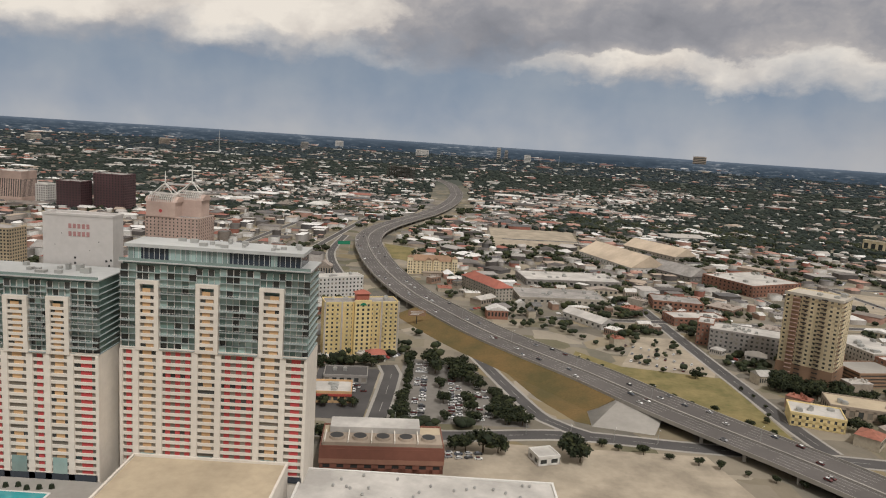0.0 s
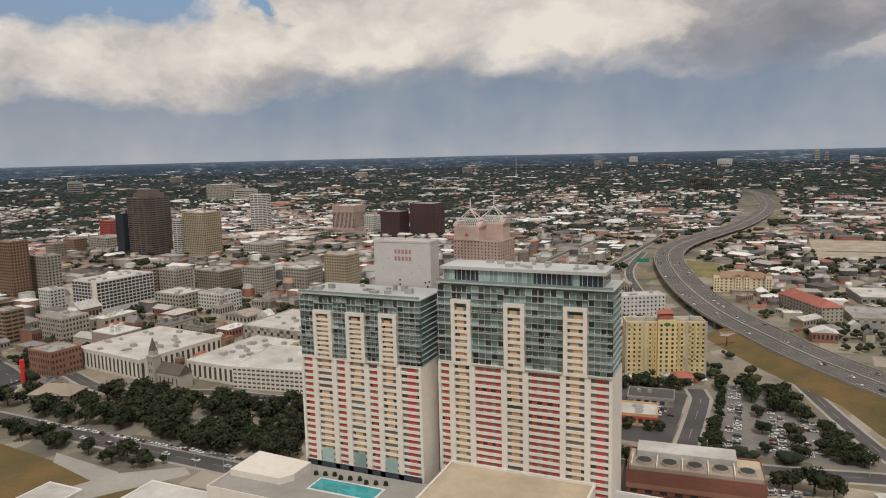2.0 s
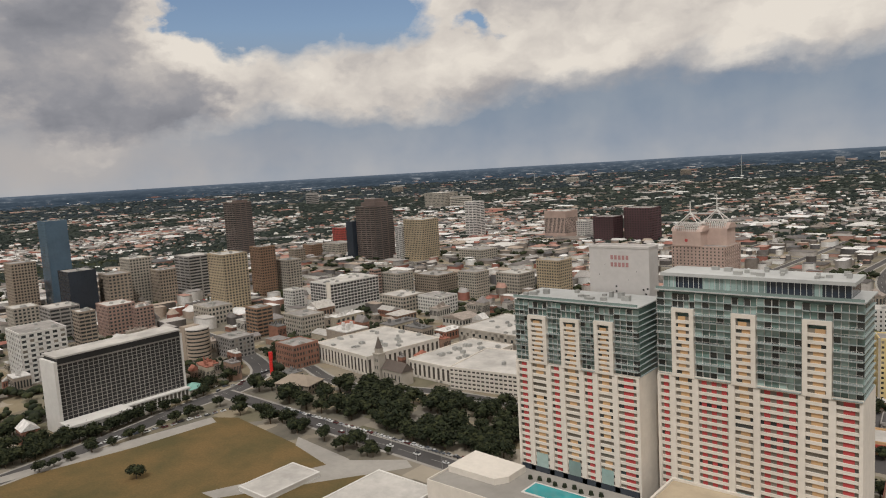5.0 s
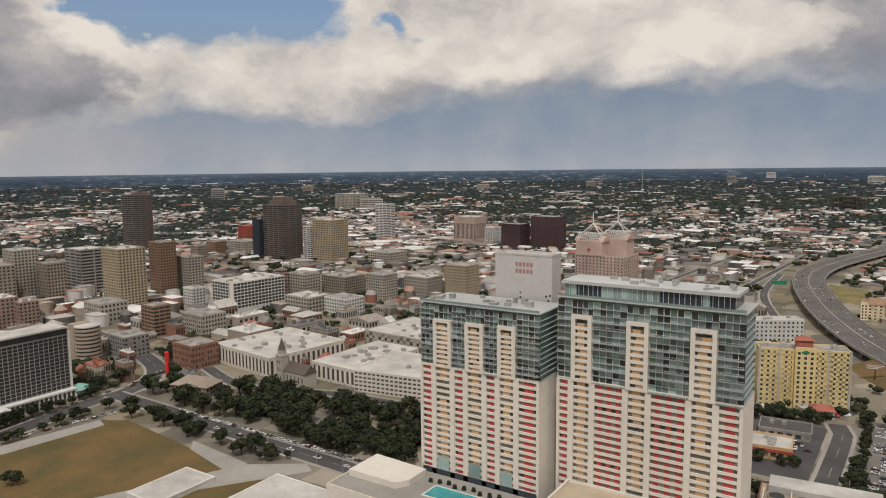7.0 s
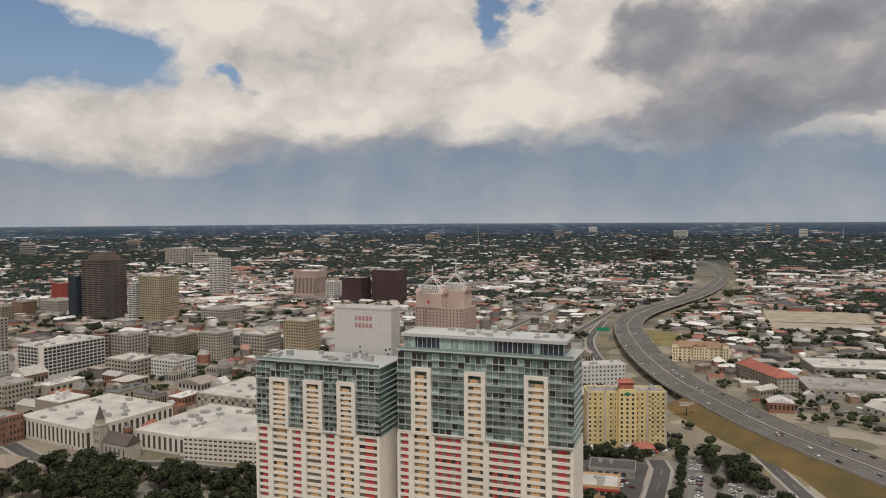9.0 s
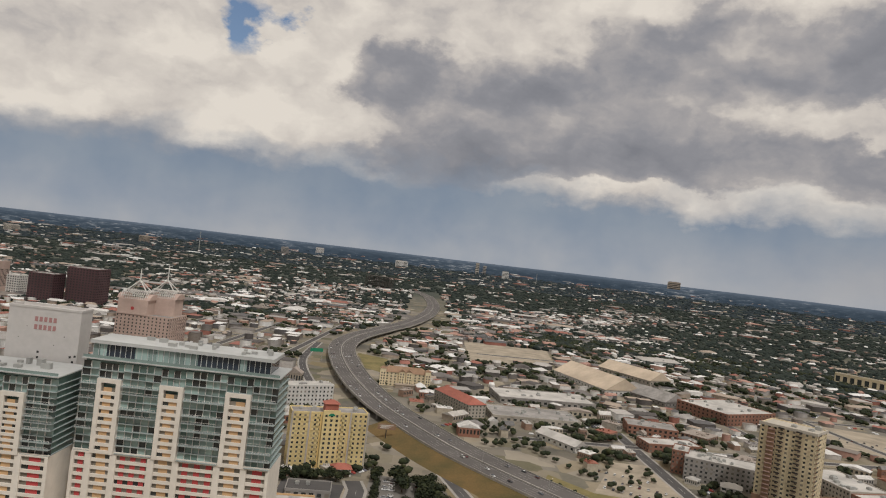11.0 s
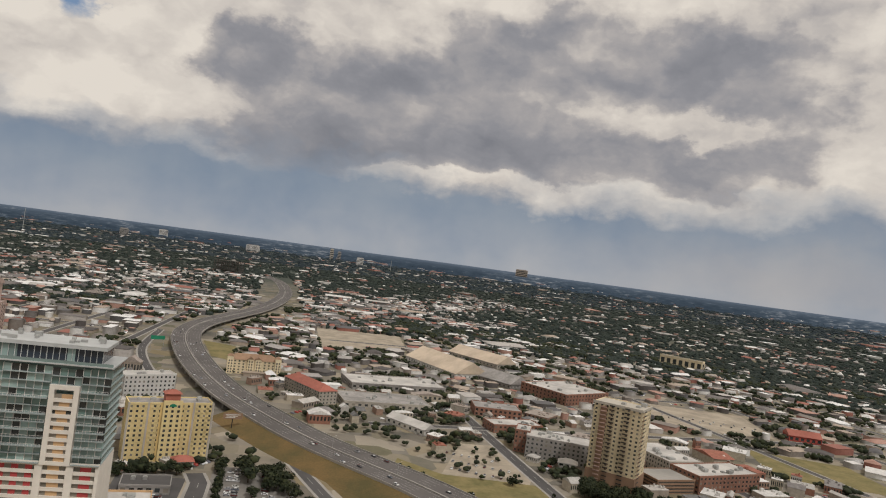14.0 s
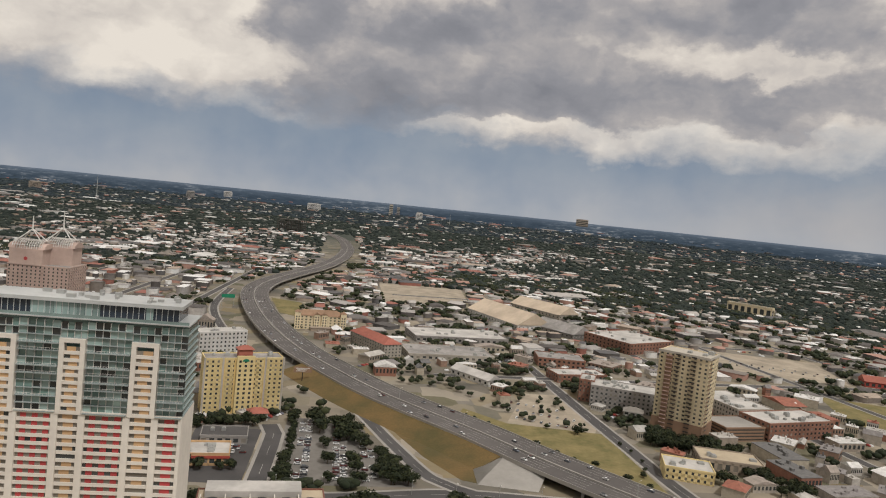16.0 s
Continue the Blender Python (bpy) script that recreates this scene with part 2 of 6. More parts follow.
M = {
    "cream": material("cream_stone", (0.44, 0.40, 0.34)), "tan": material("tan_stone", (0.34, 0.28, 0.22)), "tanwarm": material("warm_tan_brick", (0.43, 0.35, 0.24)),
    "brown": material("brown_brick", (0.27, 0.17, 0.11)), "grey": material("grey_concrete", (0.31, 0.29, 0.27)), "white": material("white_paint", (0.64, 0.62, 0.585), stains=0.15),
    "pink": material("pink_stucco", (0.38, 0.26, 0.215)), "brick": material("red_brick", (0.29, 0.15, 0.105)), "red": material("red_panel", (0.42, 0.08, 0.06)),
    "darkglass": material("dark_curtain_wall", (0.035, 0.045, 0.06), 0.2, spec=0.6), "blueglass": material("blue_curtain_wall", (0.10, 0.16, 0.22), 0.15, spec=0.7),
    "purple": material("maroon_granite", (0.10, 0.05, 0.055), 0.5), "tower": material("brown_granite", (0.155, 0.118, 0.104), 0.6),
    "yellow": material("yellow_stucco", (0.70, 0.56, 0.28)), "deepyellow": material("deep_yellow_stucco", (0.66, 0.47, 0.19)), "condo": material("buff_stucco", (0.72, 0.61, 0.41)),
    "pinkgranite": material("pink_granite", (0.50, 0.375, 0.32)),
    "plaster": material("cream_precast", (0.66, 0.61, 0.54), stains=0.1), "orange": material("orange_panel", (0.56, 0.36, 0.19)), "redpanel": material("crimson_panel", (0.44, 0.065, 0.065)),
    "rail": material("pale_metal", (0.50, 0.51, 0.50), 0.5, 0.2), "glass": glass_material("window_glass", (0.05, 0.055, 0.055)), "condoglass": glass_material("green_glass", (0.135, 0.215, 0.195), 0.1, 0.9),
    "paleglass": glass_material("pale_green_glass", (0.30, 0.40, 0.375), 0.12, 0.8), "curtain": glass_material("curtained_glass", (0.215, 0.19, 0.155), 0.3, 0.4),
    "roof": material("gravel_roof", (0.33, 0.31, 0.29), stains=0.35, vary=0.35, blotch=0.06), "whiteroof": material("white_membrane_roof", (0.51, 0.485, 0.45), stains=0.3, blotch=0.05),
    "buffroof": material("buff_metal_roof", (0.56, 0.46, 0.35), stains=0.25, blotch=0.03), "tanroof": material("tan_roof", (0.46, 0.38, 0.27), stains=0.2, blotch=0.04), "redroof": material("red_tile_roof", (0.36, 0.125, 0.09), vary=0.3), "orangeroof": material("orange_tile_roof", (0.30, 0.19, 0.12), vary=0.3),
    "unit": material("galvanised_unit", (0.42, 0.42, 0.40), 0.5, 0.4), "asphalt": material("asphalt", (0.085, 0.08, 0.078), 0.9, stains=0.3, scale=1.2, blotch=0.03),
    "deck": material("highway_concrete", (0.115, 0.104, 0.098), 0.9, stains=0.25, scale=0.5, blotch=0.015), "concrete": material("pale_concrete", (0.33, 0.31, 0.28), stains=0.25),
    "lane": material("lane_paint", (0.38, 0.365, 0.34)), "drygrass": material("dry_grass", (0.150, 0.098, 0.038), 1.0, stains=0.4, vary=0.35, scale=0.7, other=(0.088, 0.072, 0.028), blotch=0.03),
    "greengrass": material("thin_grass", (0.22, 0.178, 0.078), 1.0, vary=0.35, other=(0.14, 0.125, 0.05), blotch=0.05), "water": glass_material("pool_water", (0.05, 0.42, 0.45), 0.05),
    "bark": material("bark", (0.10, 0.075, 0.05), 1.0), "lot": material("car_park_asphalt", (0.20, 0.185, 0.165), 0.9, stains=0.3, blotch=0.05), "gravel": material("caliche_gravel", (0.38, 0.325, 0.25), 1.0, stains=0.35, blotch=0.04),
    "rust": material("rust_brick", (0.20, 0.085, 0.06)), "tyre": material("tyre_rubber", (0.02, 0.02, 0.02)), "green": material("sign_green", (0.02, 0.20, 0.11)), "black": material("black_metal", (0.03, 0.03, 0.03), 0.5),
    "sculpture": material("red_steel", (0.60, 0.035, 0.03), 0.4, vary=0.1), "slate": material("dark_slate_roof", (0.13, 0.105, 0.09)), "copper": material("verdigris", (0.22, 0.42, 0.36)),
    # stripe: shade painted on panes in open decks and slots; also dark steel
    "stripe": material("recess_shade_and_steel", (0.075, 0.065, 0.055)), "lattice": material("grey_lattice", (0.34, 0.32, 0.295)),
}
M["slabedge"] = material("shaded_slab_edge", (0.30, 0.34, 0.33), 0.6)
M["signred"] = material("faded_red_letter", (0.42, 0.22, 0.21))
M["paint"] = island_material("car_paint", [(0.65, 0.65, 0.64), (0.6, 0.6, 0.6), (0.05, 0.05, 0.055), (0.30, 0.30, 0.31), (0.7, 0.7, 0.68), (0.10, 0.11, 0.13), (0.10, 0.03, 0.03), (0.45, 0.44, 0.42)], 0.25, 0.05, "object")
M["leaf"] = island_material("leaves", [(0.021, 0.029, 0.012), (0.031, 0.039, 0.015), (0.017, 0.024, 0.011), (0.044, 0.050, 0.019), (0.025, 0.031, 0.014)], 0.9, 0.4)
# leaf colours bluer than the near trees': distance haze put into the colour
M["hazyleaf"] = island_material("far_woods", [(0.020, 0.029, 0.024), (0.027, 0.037, 0.030), (0.016, 0.024, 0.021), (0.034, 0.043, 0.034)], 1.0, 0.35)
M["hazyleaf_far"] = island_material("farthest_woods", [(0.022, 0.034, 0.040), (0.028, 0.041, 0.047), (0.019, 0.029, 0.035), (0.035, 0.047, 0.052)], 1.0, 0.3)
M["farroof"] = island_material("town_roofs", [(0.44, 0.41, 0.38), (0.22, 0.19, 0.165), (0.62, 0.60, 0.57), (0.10, 0.09, 0.085), (0.38, 0.31, 0.25), (0.30, 0.13, 0.10), (0.72, 0.71, 0.69), (0.12, 0.115, 0.115), (0.34, 0.32, 0.30), (0.68, 0.66, 0.63), (0.17, 0.155, 0.145), (0.40, 0.24, 0.19)], 0.9, 0.25)
M["lowroof"] = island_material("low_roofs", [(0.42, 0.40, 0.37), (0.60, 0.58, 0.55), (0.25, 0.23, 0.22), (0.34, 0.29, 0.25), (0.68, 0.66, 0.63), (0.16, 0.155, 0.15), (0.32, 0.13, 0.09), (0.48, 0.45, 0.41)], 0.9, 0.35, "object")
M["lowwall"] = island_material("low_walls", [(0.38, 0.34, 0.29), (0.29, 0.19, 0.14), (0.46, 0.43, 0.39), (0.32, 0.27, 0.22), (0.27, 0.13, 0.09), (0.42, 0.37, 0.29)], 0.9, 0.3, "object")


def ground_material():
    """Town ground seen from above: lots, streets, dry grass and dark earth in patches."""
    m = material("town_ground", (0.30, 0.27, 0.22), 1.0, scale=0.12, blotch=0.012)
    t = m.node_tree
    b = t.nodes["Principled BSDF"]
    geo = t.nodes.new("ShaderNodeNewGeometry")
    cells = t.nodes.new("ShaderNodeTexVoronoi")
    cells.distance = "CHEBYCHEV"
    cells.inputs["Scale"].default_value = 0.036
    t.links.new(geo.outputs["Position"], cells.inputs["Vector"])
    pick = t.nodes.new("ShaderNodeSeparateColor")
    t.links.new(cells.outputs["Color"], pick.inputs[0])
    lots = ramp_node(t, pick.outputs[0], [(0.0, (0.075, 0.073, 0.071)), (0.2, (0.26, 0.225, 0.175)), (0.34, (0.06, 0.064, 0.03)), (0.48, (0.17, 0.16, 0.15)), (0.62, (0.19, 0.145, 0.07)), (0.76, (0.34, 0.30, 0.245)), (0.9, (0.085, 0.083, 0.08))])
    n1 = node(t, "ShaderNodeTexNoise", Scale=0.02, Detail=8.0, Roughness=0.7)
    n2 = node(t, "ShaderNodeTexNoise", Scale=0.0022, Detail=4.0, Roughness=0.6)
    for n in (n1, n2):
        t.links.new(geo.outputs["Position"], n.inputs["Vector"])
    patches = ramp_node(t, n1.outputs["Fac"], [(0.3, (0.045, 0.05, 0.028)), (0.45, (0.17, 0.145, 0.10)), (0.6, (0.27, 0.23, 0.165)), (0.75, (0.15, 0.145, 0.135))])
    near = mix_node(t, 0.35, lots, patches)
    # far wooded ground, its tones drawn towards blue to imitate haze
    hazed_wood = ramp_node(t, n1.outputs["Fac"], [(0.35, (0.036, 0.045, 0.038)), (0.6, (0.055, 0.062, 0.048)), (0.72, (0.16, 0.145, 0.11))])
    sepa = t.nodes.new("ShaderNodeSeparateXYZ")
    t.links.new(geo.outputs["Position"], sepa.inputs[0])
    flat_d = math_node(t, "SQRT", math_node(t, "ADD", math_node(t, "MULTIPLY", sepa.outputs[0], sepa.outputs[0]), math_node(t, "MULTIPLY", sepa.outputs[1], sepa.outputs[1])))
    edge = math_node(t, "ADD", math_node(t, "MULTIPLY", math_node(t, "SUBTRACT", flat_d, 1900.0), 0.0006), math_node(t, "SUBTRACT", n2.outputs["Fac"], 0.5))
    col = mix_node(t, ramp_node(t, edge, [(0.0, (0, 0, 0)), (0.5, (1, 1, 1))]), near, hazed_wood)
    t.links.new(col, b.inputs["Base Color"])
    return m


M["ground"] = ground_material()


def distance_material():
    """The last kilometres before the horizon: woods with paler streaks of town, self-lit, blue-grey from painted haze.
    """
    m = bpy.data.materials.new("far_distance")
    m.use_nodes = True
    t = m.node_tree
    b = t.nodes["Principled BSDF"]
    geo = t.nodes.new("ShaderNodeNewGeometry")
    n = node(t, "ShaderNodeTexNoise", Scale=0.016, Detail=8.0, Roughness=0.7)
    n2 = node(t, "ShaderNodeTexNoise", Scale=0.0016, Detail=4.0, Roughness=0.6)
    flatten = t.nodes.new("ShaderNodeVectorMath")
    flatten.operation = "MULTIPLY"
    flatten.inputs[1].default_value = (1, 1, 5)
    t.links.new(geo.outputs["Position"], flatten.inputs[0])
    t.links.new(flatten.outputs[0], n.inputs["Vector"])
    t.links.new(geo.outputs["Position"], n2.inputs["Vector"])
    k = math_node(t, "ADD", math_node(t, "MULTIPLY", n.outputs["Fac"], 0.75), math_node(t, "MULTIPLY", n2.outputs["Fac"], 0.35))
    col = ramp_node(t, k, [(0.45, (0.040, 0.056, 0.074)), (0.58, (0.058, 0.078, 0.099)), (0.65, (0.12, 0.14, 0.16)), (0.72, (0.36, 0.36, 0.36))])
    # painted haze, laid on thicker towards the horizon
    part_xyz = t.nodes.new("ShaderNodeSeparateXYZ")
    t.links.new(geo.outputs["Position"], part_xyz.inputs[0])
    haze_fade = ramp_node(t, math_node(t, "MULTIPLY", math_node(t, "SUBTRACT", part_xyz.outputs[2], 95.0), 1 / 45), [(0.0, (0, 0, 0)), (0.6, (0.25, 0.25, 0.25)), (1.0, (0.72, 0.72, 0.72))])
    col = mix_node(t, haze_fade, col, (0.165, 0.20, 0.245))
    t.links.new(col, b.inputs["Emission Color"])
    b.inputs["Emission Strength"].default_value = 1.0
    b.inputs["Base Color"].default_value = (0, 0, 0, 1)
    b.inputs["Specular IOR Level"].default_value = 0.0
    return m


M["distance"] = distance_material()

# ---- mesh helpers ----
class Shape:
    """Collects boxes and prisms, then becomes one mesh."""

    def __init__(self):
        self.v, self.f, self.m = [], [], []

    def add(self, verts, faces, mat=0):
        k = len(self.v)
        self.v += [tuple(p) for p in verts]
        self.f += [tuple(i + k for i in face) for face in faces]
        self.m += [mat] * len(faces)
        return self

    def box(self, x0, x1, y0, y1, z0, z1, mat=0):
        return self.add([(x0, y0, z0), (x1, y0, z0), (x1, y1, z0), (x0, y1, z0), (x0, y0, z1), (x1, y0, z1), (x1, y1, z1), (x0, y1, z1)],
                        [(3, 2, 1, 0), (4, 5, 6, 7), (0, 1, 5, 4), (1, 2, 6, 5), (2, 3, 7, 6), (3, 0, 4, 7)], mat)

    def prism(self, ring, z0, z1, mat=0, top=1.0):
        """A closed ring of (x, y), raised from z0 to z1; top shrinks its upper ring about the middle."""
        n = len(ring)
        cx, cy = sum(p[0] for p in ring) / n, sum(p[1] for p in ring) / n
        up = [(cx + (x - cx) * top, cy + (y - cy) * top, z1) for x, y in ring]
        return self.add([(x, y, z0) for x, y in ring] + up, [tuple(range(n - 1, -1, -1)), tuple(range(n, 2 * n))] + [(i, (i + 1) % n, n + (i + 1) % n, n + i) for i in range(n)], mat)

    def bar(self, a, b, r, mat=0, sides=5, r2=None):
        a, b = Vector(a), Vector(b)
        q = (b - a).to_track_quat("Z", "Y")
        ring = [q @ Vector((math.cos(2 * math.pi * i / sides), math.sin(2 * math.pi * i / sides), 0)) for i in range(sides)]
        r2 = r if r2 is None else r2
        return self.add([a + p * r for p in ring] + [b + p * r2 for p in ring], [tuple(range(sides - 1, -1, -1)), tuple(range(sides, 2 * sides))] + [(i, (i + 1) % sides, sides + (i + 1) % sides, sides + i) for i in range(sides)], mat)

    def hip(self, x0, x1, y0, y1, z0, h, over=0.6, gable=False, mat=0):
        x0, x1, y0, y1 = x0 - over, x1 + over, y0 - over, y1 + over
        inset = 0.0 if gable else min(x1 - x0, y1 - y0) * 0.45
        if x1 - x0 >= y1 - y0:
            ridge = [(x0 + inset, (y0 + y1) / 2, z0 + h), (x1 - inset, (y0 + y1) / 2, z0 + h)]
            faces = [(0, 1, 5, 4), (2, 3, 4, 5), (3, 0, 4), (1, 2, 5), (3, 2, 1, 0)]
        else:
            ridge = [((x0 + x1) / 2, y0 + inset, z0 + h), ((x0 + x1) / 2, y1 - inset, z0 + h)]
            faces = [(0, 1, 4), (1, 2, 5, 4), (2, 3, 5), (3, 0, 4, 5), (3, 2, 1, 0)]
        return self.add([(x0, y0, z0), (x1, y0, z0), (x1, y1, z0), (x0, y1, z0), *ridge], faces, mat)

    def mesh(self, name, mats):
        me = bpy.data.meshes.new(name)
        me.from_pydata(self.v, [], self.f)
        for m in mats if isinstance(mats, (list, tuple)) else [mats]:
            me.materials.append(m)
        me.polygons.foreach_set("material_index", self.m)
        me.update()
        return me


def part(name, shape, mats, parent=None, label="", m=None, kind=""):
    me = shape if isinstance(shape, bpy.types.Mesh) else shape.mesh(name, mats)
    ob = new(name, me)
    ob.parent = parent
    if m is not None:
        ob.matrix_basis = m
    return tagged(ob, label, kind=kind)


def thing(name, label, category, x, y, z=0.0, turn=0.0, group="", kind=""):
    ob = new(name)
    ob.empty_display_size = 0.5
    ob.matrix_basis = pose(x, y, z, 0, 0, turn)
    return tagged(ob, label, category, group, kind)


UNIT_PANE = Shape().box(-0.5, 0.5, 0, 0.08, 0, 1)
PANES = {}


def pane_mesh(mat):
    if mat not in PANES:
        PANES[mat] = UNIT_PANE.mesh("window", M[mat])
    return PANES[mat]


# ---- ground, bent up softly past 3 km so that it ends at the true horizon inside the lens's reach ----
NEAR, REACH = 3000.0, 1900.0


def fold(d):
    """Where ground at the true distance d is laid, and its height."""
    r = d if d < NEAR else NEAR + REACH * (1 - math.exp(-(d - NEAR) / REACH))
    return r, EYE * (1 - r / d) if d > NEAR else 0.0


def ground_sheet():
    s = Shape()
    rings = [60, 200, 500, 1000, 1600, 2200, 2600, 3000, 3300, 3700, 4200, 4800, 5600, 6600, 8000, 10000, 13000, 18000, 25000]
    n = 96
    verts = [(0, 0, 0)]
    for d in rings:
        r, z = fold(d)
        for i in range(n):
            a = 2 * math.pi * i / n
            verts.append((r * math.sin(a), r * math.cos(a), z))
    faces = [(0, 1 + (i + 1) % n, 1 + i) for i in range(n)]
    for k in range(len(rings) - 1):
        faces += [(1 + k * n + i, 1 + k * n + (i + 1) % n, 1 + (k + 1) * n + (i + 1) % n, 1 + (k + 1) * n + i) for i in range(n)]
    s.add(verts, faces)
    ob = part("ground", s, M["ground"])
    for p in ob.data.polygons:
        p.use_smooth = True
    bm = bmesh.new()
    bm.from_mesh(ob.data)
    bmesh.ops.recalc_face_normals(bm, faces=bm.faces)
    if bm.faces[0].normal.z < 0:
        bmesh.ops.reverse_faces(bm, faces=bm.faces)
    bm.to_mesh(ob.data)
    bm.free()
    tagged(ob, "flat town ground of lots, dry grass and streets to the horizon", "ground", kind="structure")


ground_sheet()


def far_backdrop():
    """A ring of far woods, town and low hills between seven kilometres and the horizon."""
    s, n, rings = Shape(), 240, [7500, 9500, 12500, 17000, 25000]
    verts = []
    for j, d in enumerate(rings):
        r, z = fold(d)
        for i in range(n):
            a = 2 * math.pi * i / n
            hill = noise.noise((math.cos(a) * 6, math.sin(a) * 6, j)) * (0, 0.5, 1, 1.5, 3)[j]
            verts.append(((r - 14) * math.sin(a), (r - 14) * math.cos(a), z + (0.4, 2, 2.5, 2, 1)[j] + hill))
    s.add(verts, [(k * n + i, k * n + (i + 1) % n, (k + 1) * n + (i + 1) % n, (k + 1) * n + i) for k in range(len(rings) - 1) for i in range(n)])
    tagged(part("backdrop", s, M["distance"]), "far woods and town on the horizon, self-lit and painted with blue haze", "backdrop", kind="structure")


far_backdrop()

# where things stand already, in cells of 4 m
CELL, X0, Y0 = 4.0, -2400.0, -100.0
TAKEN = np.zeros((1200, 1000), bool)


def take(ring, grow=0.0):
    """Marks a convex ring of (x, y) as built on."""
    ring = np.array(ring, float)
    c = ring.mean(0)
    ring = c + (ring - c) * (1 + grow / max(1.0, np.abs(ring - c).max()))
    lo, hi = ring.min(0), ring.max(0)
    i0, j0 = int((lo[0] - X0) / CELL), int((lo[1] - Y0) / CELL)
    i1, j1 = int((hi[0] - X0) / CELL) + 2, int((hi[1] - Y0) / CELL) + 2
    i0, j0, i1, j1 = max(i0, 0), max(j0, 0), min(i1, TAKEN.shape[0]), min(j1, TAKEN.shape[1])
    if i1 <= i0 or j1 <= j0:
        return
    gx, gy = np.meshgrid(X0 + (np.arange(i0, i1) + 0.5) * CELL, Y0 + (np.arange(j0, j1) + 0.5) * CELL, indexing="ij")
    signs = []
    for a, b in zip(ring, np.roll(ring, -1, 0)):
        signs.append((b[0] - a[0]) * (gy - a[1]) - (b[1] - a[1]) * (gx - a[0]))
    signs = np.array(signs)
    TAKEN[i0:i1, j0:j1] |= (signs >= 0).all(0) | (signs <= 0).all(0)


def free(x, y, r=0.0):
    for dx, dy in ((0, 0), (r, 0), (-r, 0), (0, r), (0, -r)):
        i, j = int((x + dx - X0) / CELL), int((y + dy - Y0) / CELL)
        if not (0 <= i < TAKEN.shape[0] and 0 <= j < TAKEN.shape[1]) or TAKEN[i, j]:
            return False
    return True


def strip_points(points, step=12.0):
    """Points along a smooth line through those given."""
    pts, out_ = [Vector((*p, 0)) if len(p) == 2 else Vector(p) for p in points], []
    for i in range(len(pts) - 1):
        p0, p1, p2, p3 = pts[max(i - 1, 0)], pts[i], pts[i + 1], pts[min(i + 2, len(pts) - 1)]
        n = max(1, int((p2 - p1).length / step))
        for k in range(n):
            u = k / n
            out_.append(0.5 * (2 * p1 + (p2 - p0) * u + (2 * p0 - 5 * p1 + 4 * p2 - p3) * u * u + (3 * p1 - p0 - 3 * p2 + p3) * u ** 3))
    return out_ + [pts[-1]]


def sides(path):
    out_ = []
    for i, p in enumerate(path):
        d = path[min(i + 1, len(path) - 1)] - path[max(i - 1, 0)]
        d.z = 0
        d.normalize()
        out_.append(Vector((d.y, -d.x, 0)))
    return out_


def ribbon(shape, path, a, b, z0, z1, mat=0):
    """A solid band beside a path, from a to b metres to its right, from z0 to z1 over it."""
    side = sides(path)
    n = len(path)
    v = []
    for p, s in zip(path, side):
        v += [p + s * a + Vector((0, 0, z0)), p + s * b + Vector((0, 0, z0)), p + s * b + Vector((0, 0, z1)), p + s * a + Vector((0, 0, z1))]
    f = [(0, 1, 2, 3), (4 * n - 1, 4 * n - 2, 4 * n - 3, 4 * n - 4)]
    for i in range(n - 1):
        k = 4 * i
        f += [(k + 3, k + 2, k + 6, k + 7), (k + 1, k, k + 4, k + 5), (k + 2, k + 1, k + 5, k + 6), (k, k + 3, k + 7, k + 4)]
    return shape.add(v, f, mat)


def take_path(path, a, b):
    side = sides(path)
    for i in range(len(path) - 1):
        take([(path[i] + side[i] * a).to_tuple()[:2], (path[i] + side[i] * b).to_tuple()[:2], (path[i + 1] + side[i + 1] * b).to_tuple()[:2], (path[i + 1] + side[i + 1] * a).to_tuple()[:2]])


STREETS = []


def street(points, width, name="road", mat="asphalt", lines=True, label="asphalt street with worn lane paint"):
    path = strip_points(points)
    STREETS.append(name)
    top = 0.06 + 0.003 * len(STREETS)
    ob = part(name, ribbon(Shape(), path, -width / 2, width / 2, 0.0, top), M[mat])
    tagged(ob, label, "road", kind="structure")
    part("pavement", ribbon(ribbon(Shape(), path, -width / 2 - 2.2, -width / 2, 0.0, top - 0.0015), path, width / 2, width / 2 + 2.2, 0.0, top - 0.0015), M["concrete"], ob)
    if lines:
        s = Shape()
        for i in range(0, len(path) - 1, 2):
            ribbon(s, path[i:i + 2], -0.12, 0.12, top, top + 0.006)
        part("lane_marking", s, M["lane"], ob)
    take_path(path, -width / 2 - 3, width / 2 + 3)
    return ob


LAID = []


def patch(name, ring, mat, label, category, z=0.03):
    LAID.append(name)
    s = Shape().prism(ring, 0.0, z + 0.004 * len(LAID))
    ob = part(name, s, M[mat])
    take(ring)
    return tagged(ob, label, category, kind="structure")


# ---- the elevated highway ----
HIGHWAY = [(330, 190, 7), (262, 290, 7), (212, 365, 7), (176, 412, 7), (147, 452, 7), (116, 500, 7), (82, 545, 7), (46, 596, 7), (10, 660, 7.5), (-28, 738, 8), (-63, 840, 9), (-92, 960, 9), (-111, 1075, 9),
           (-114, 1170, 8.5), (-102, 1270, 8), (-72, 1400, 7), (-30, 1560, 6), (5, 1760, 5), (30, 2000, 3), (40, 2300, 1.0), (20, 2700, 0.5), (-40, 3000, 0.3)]


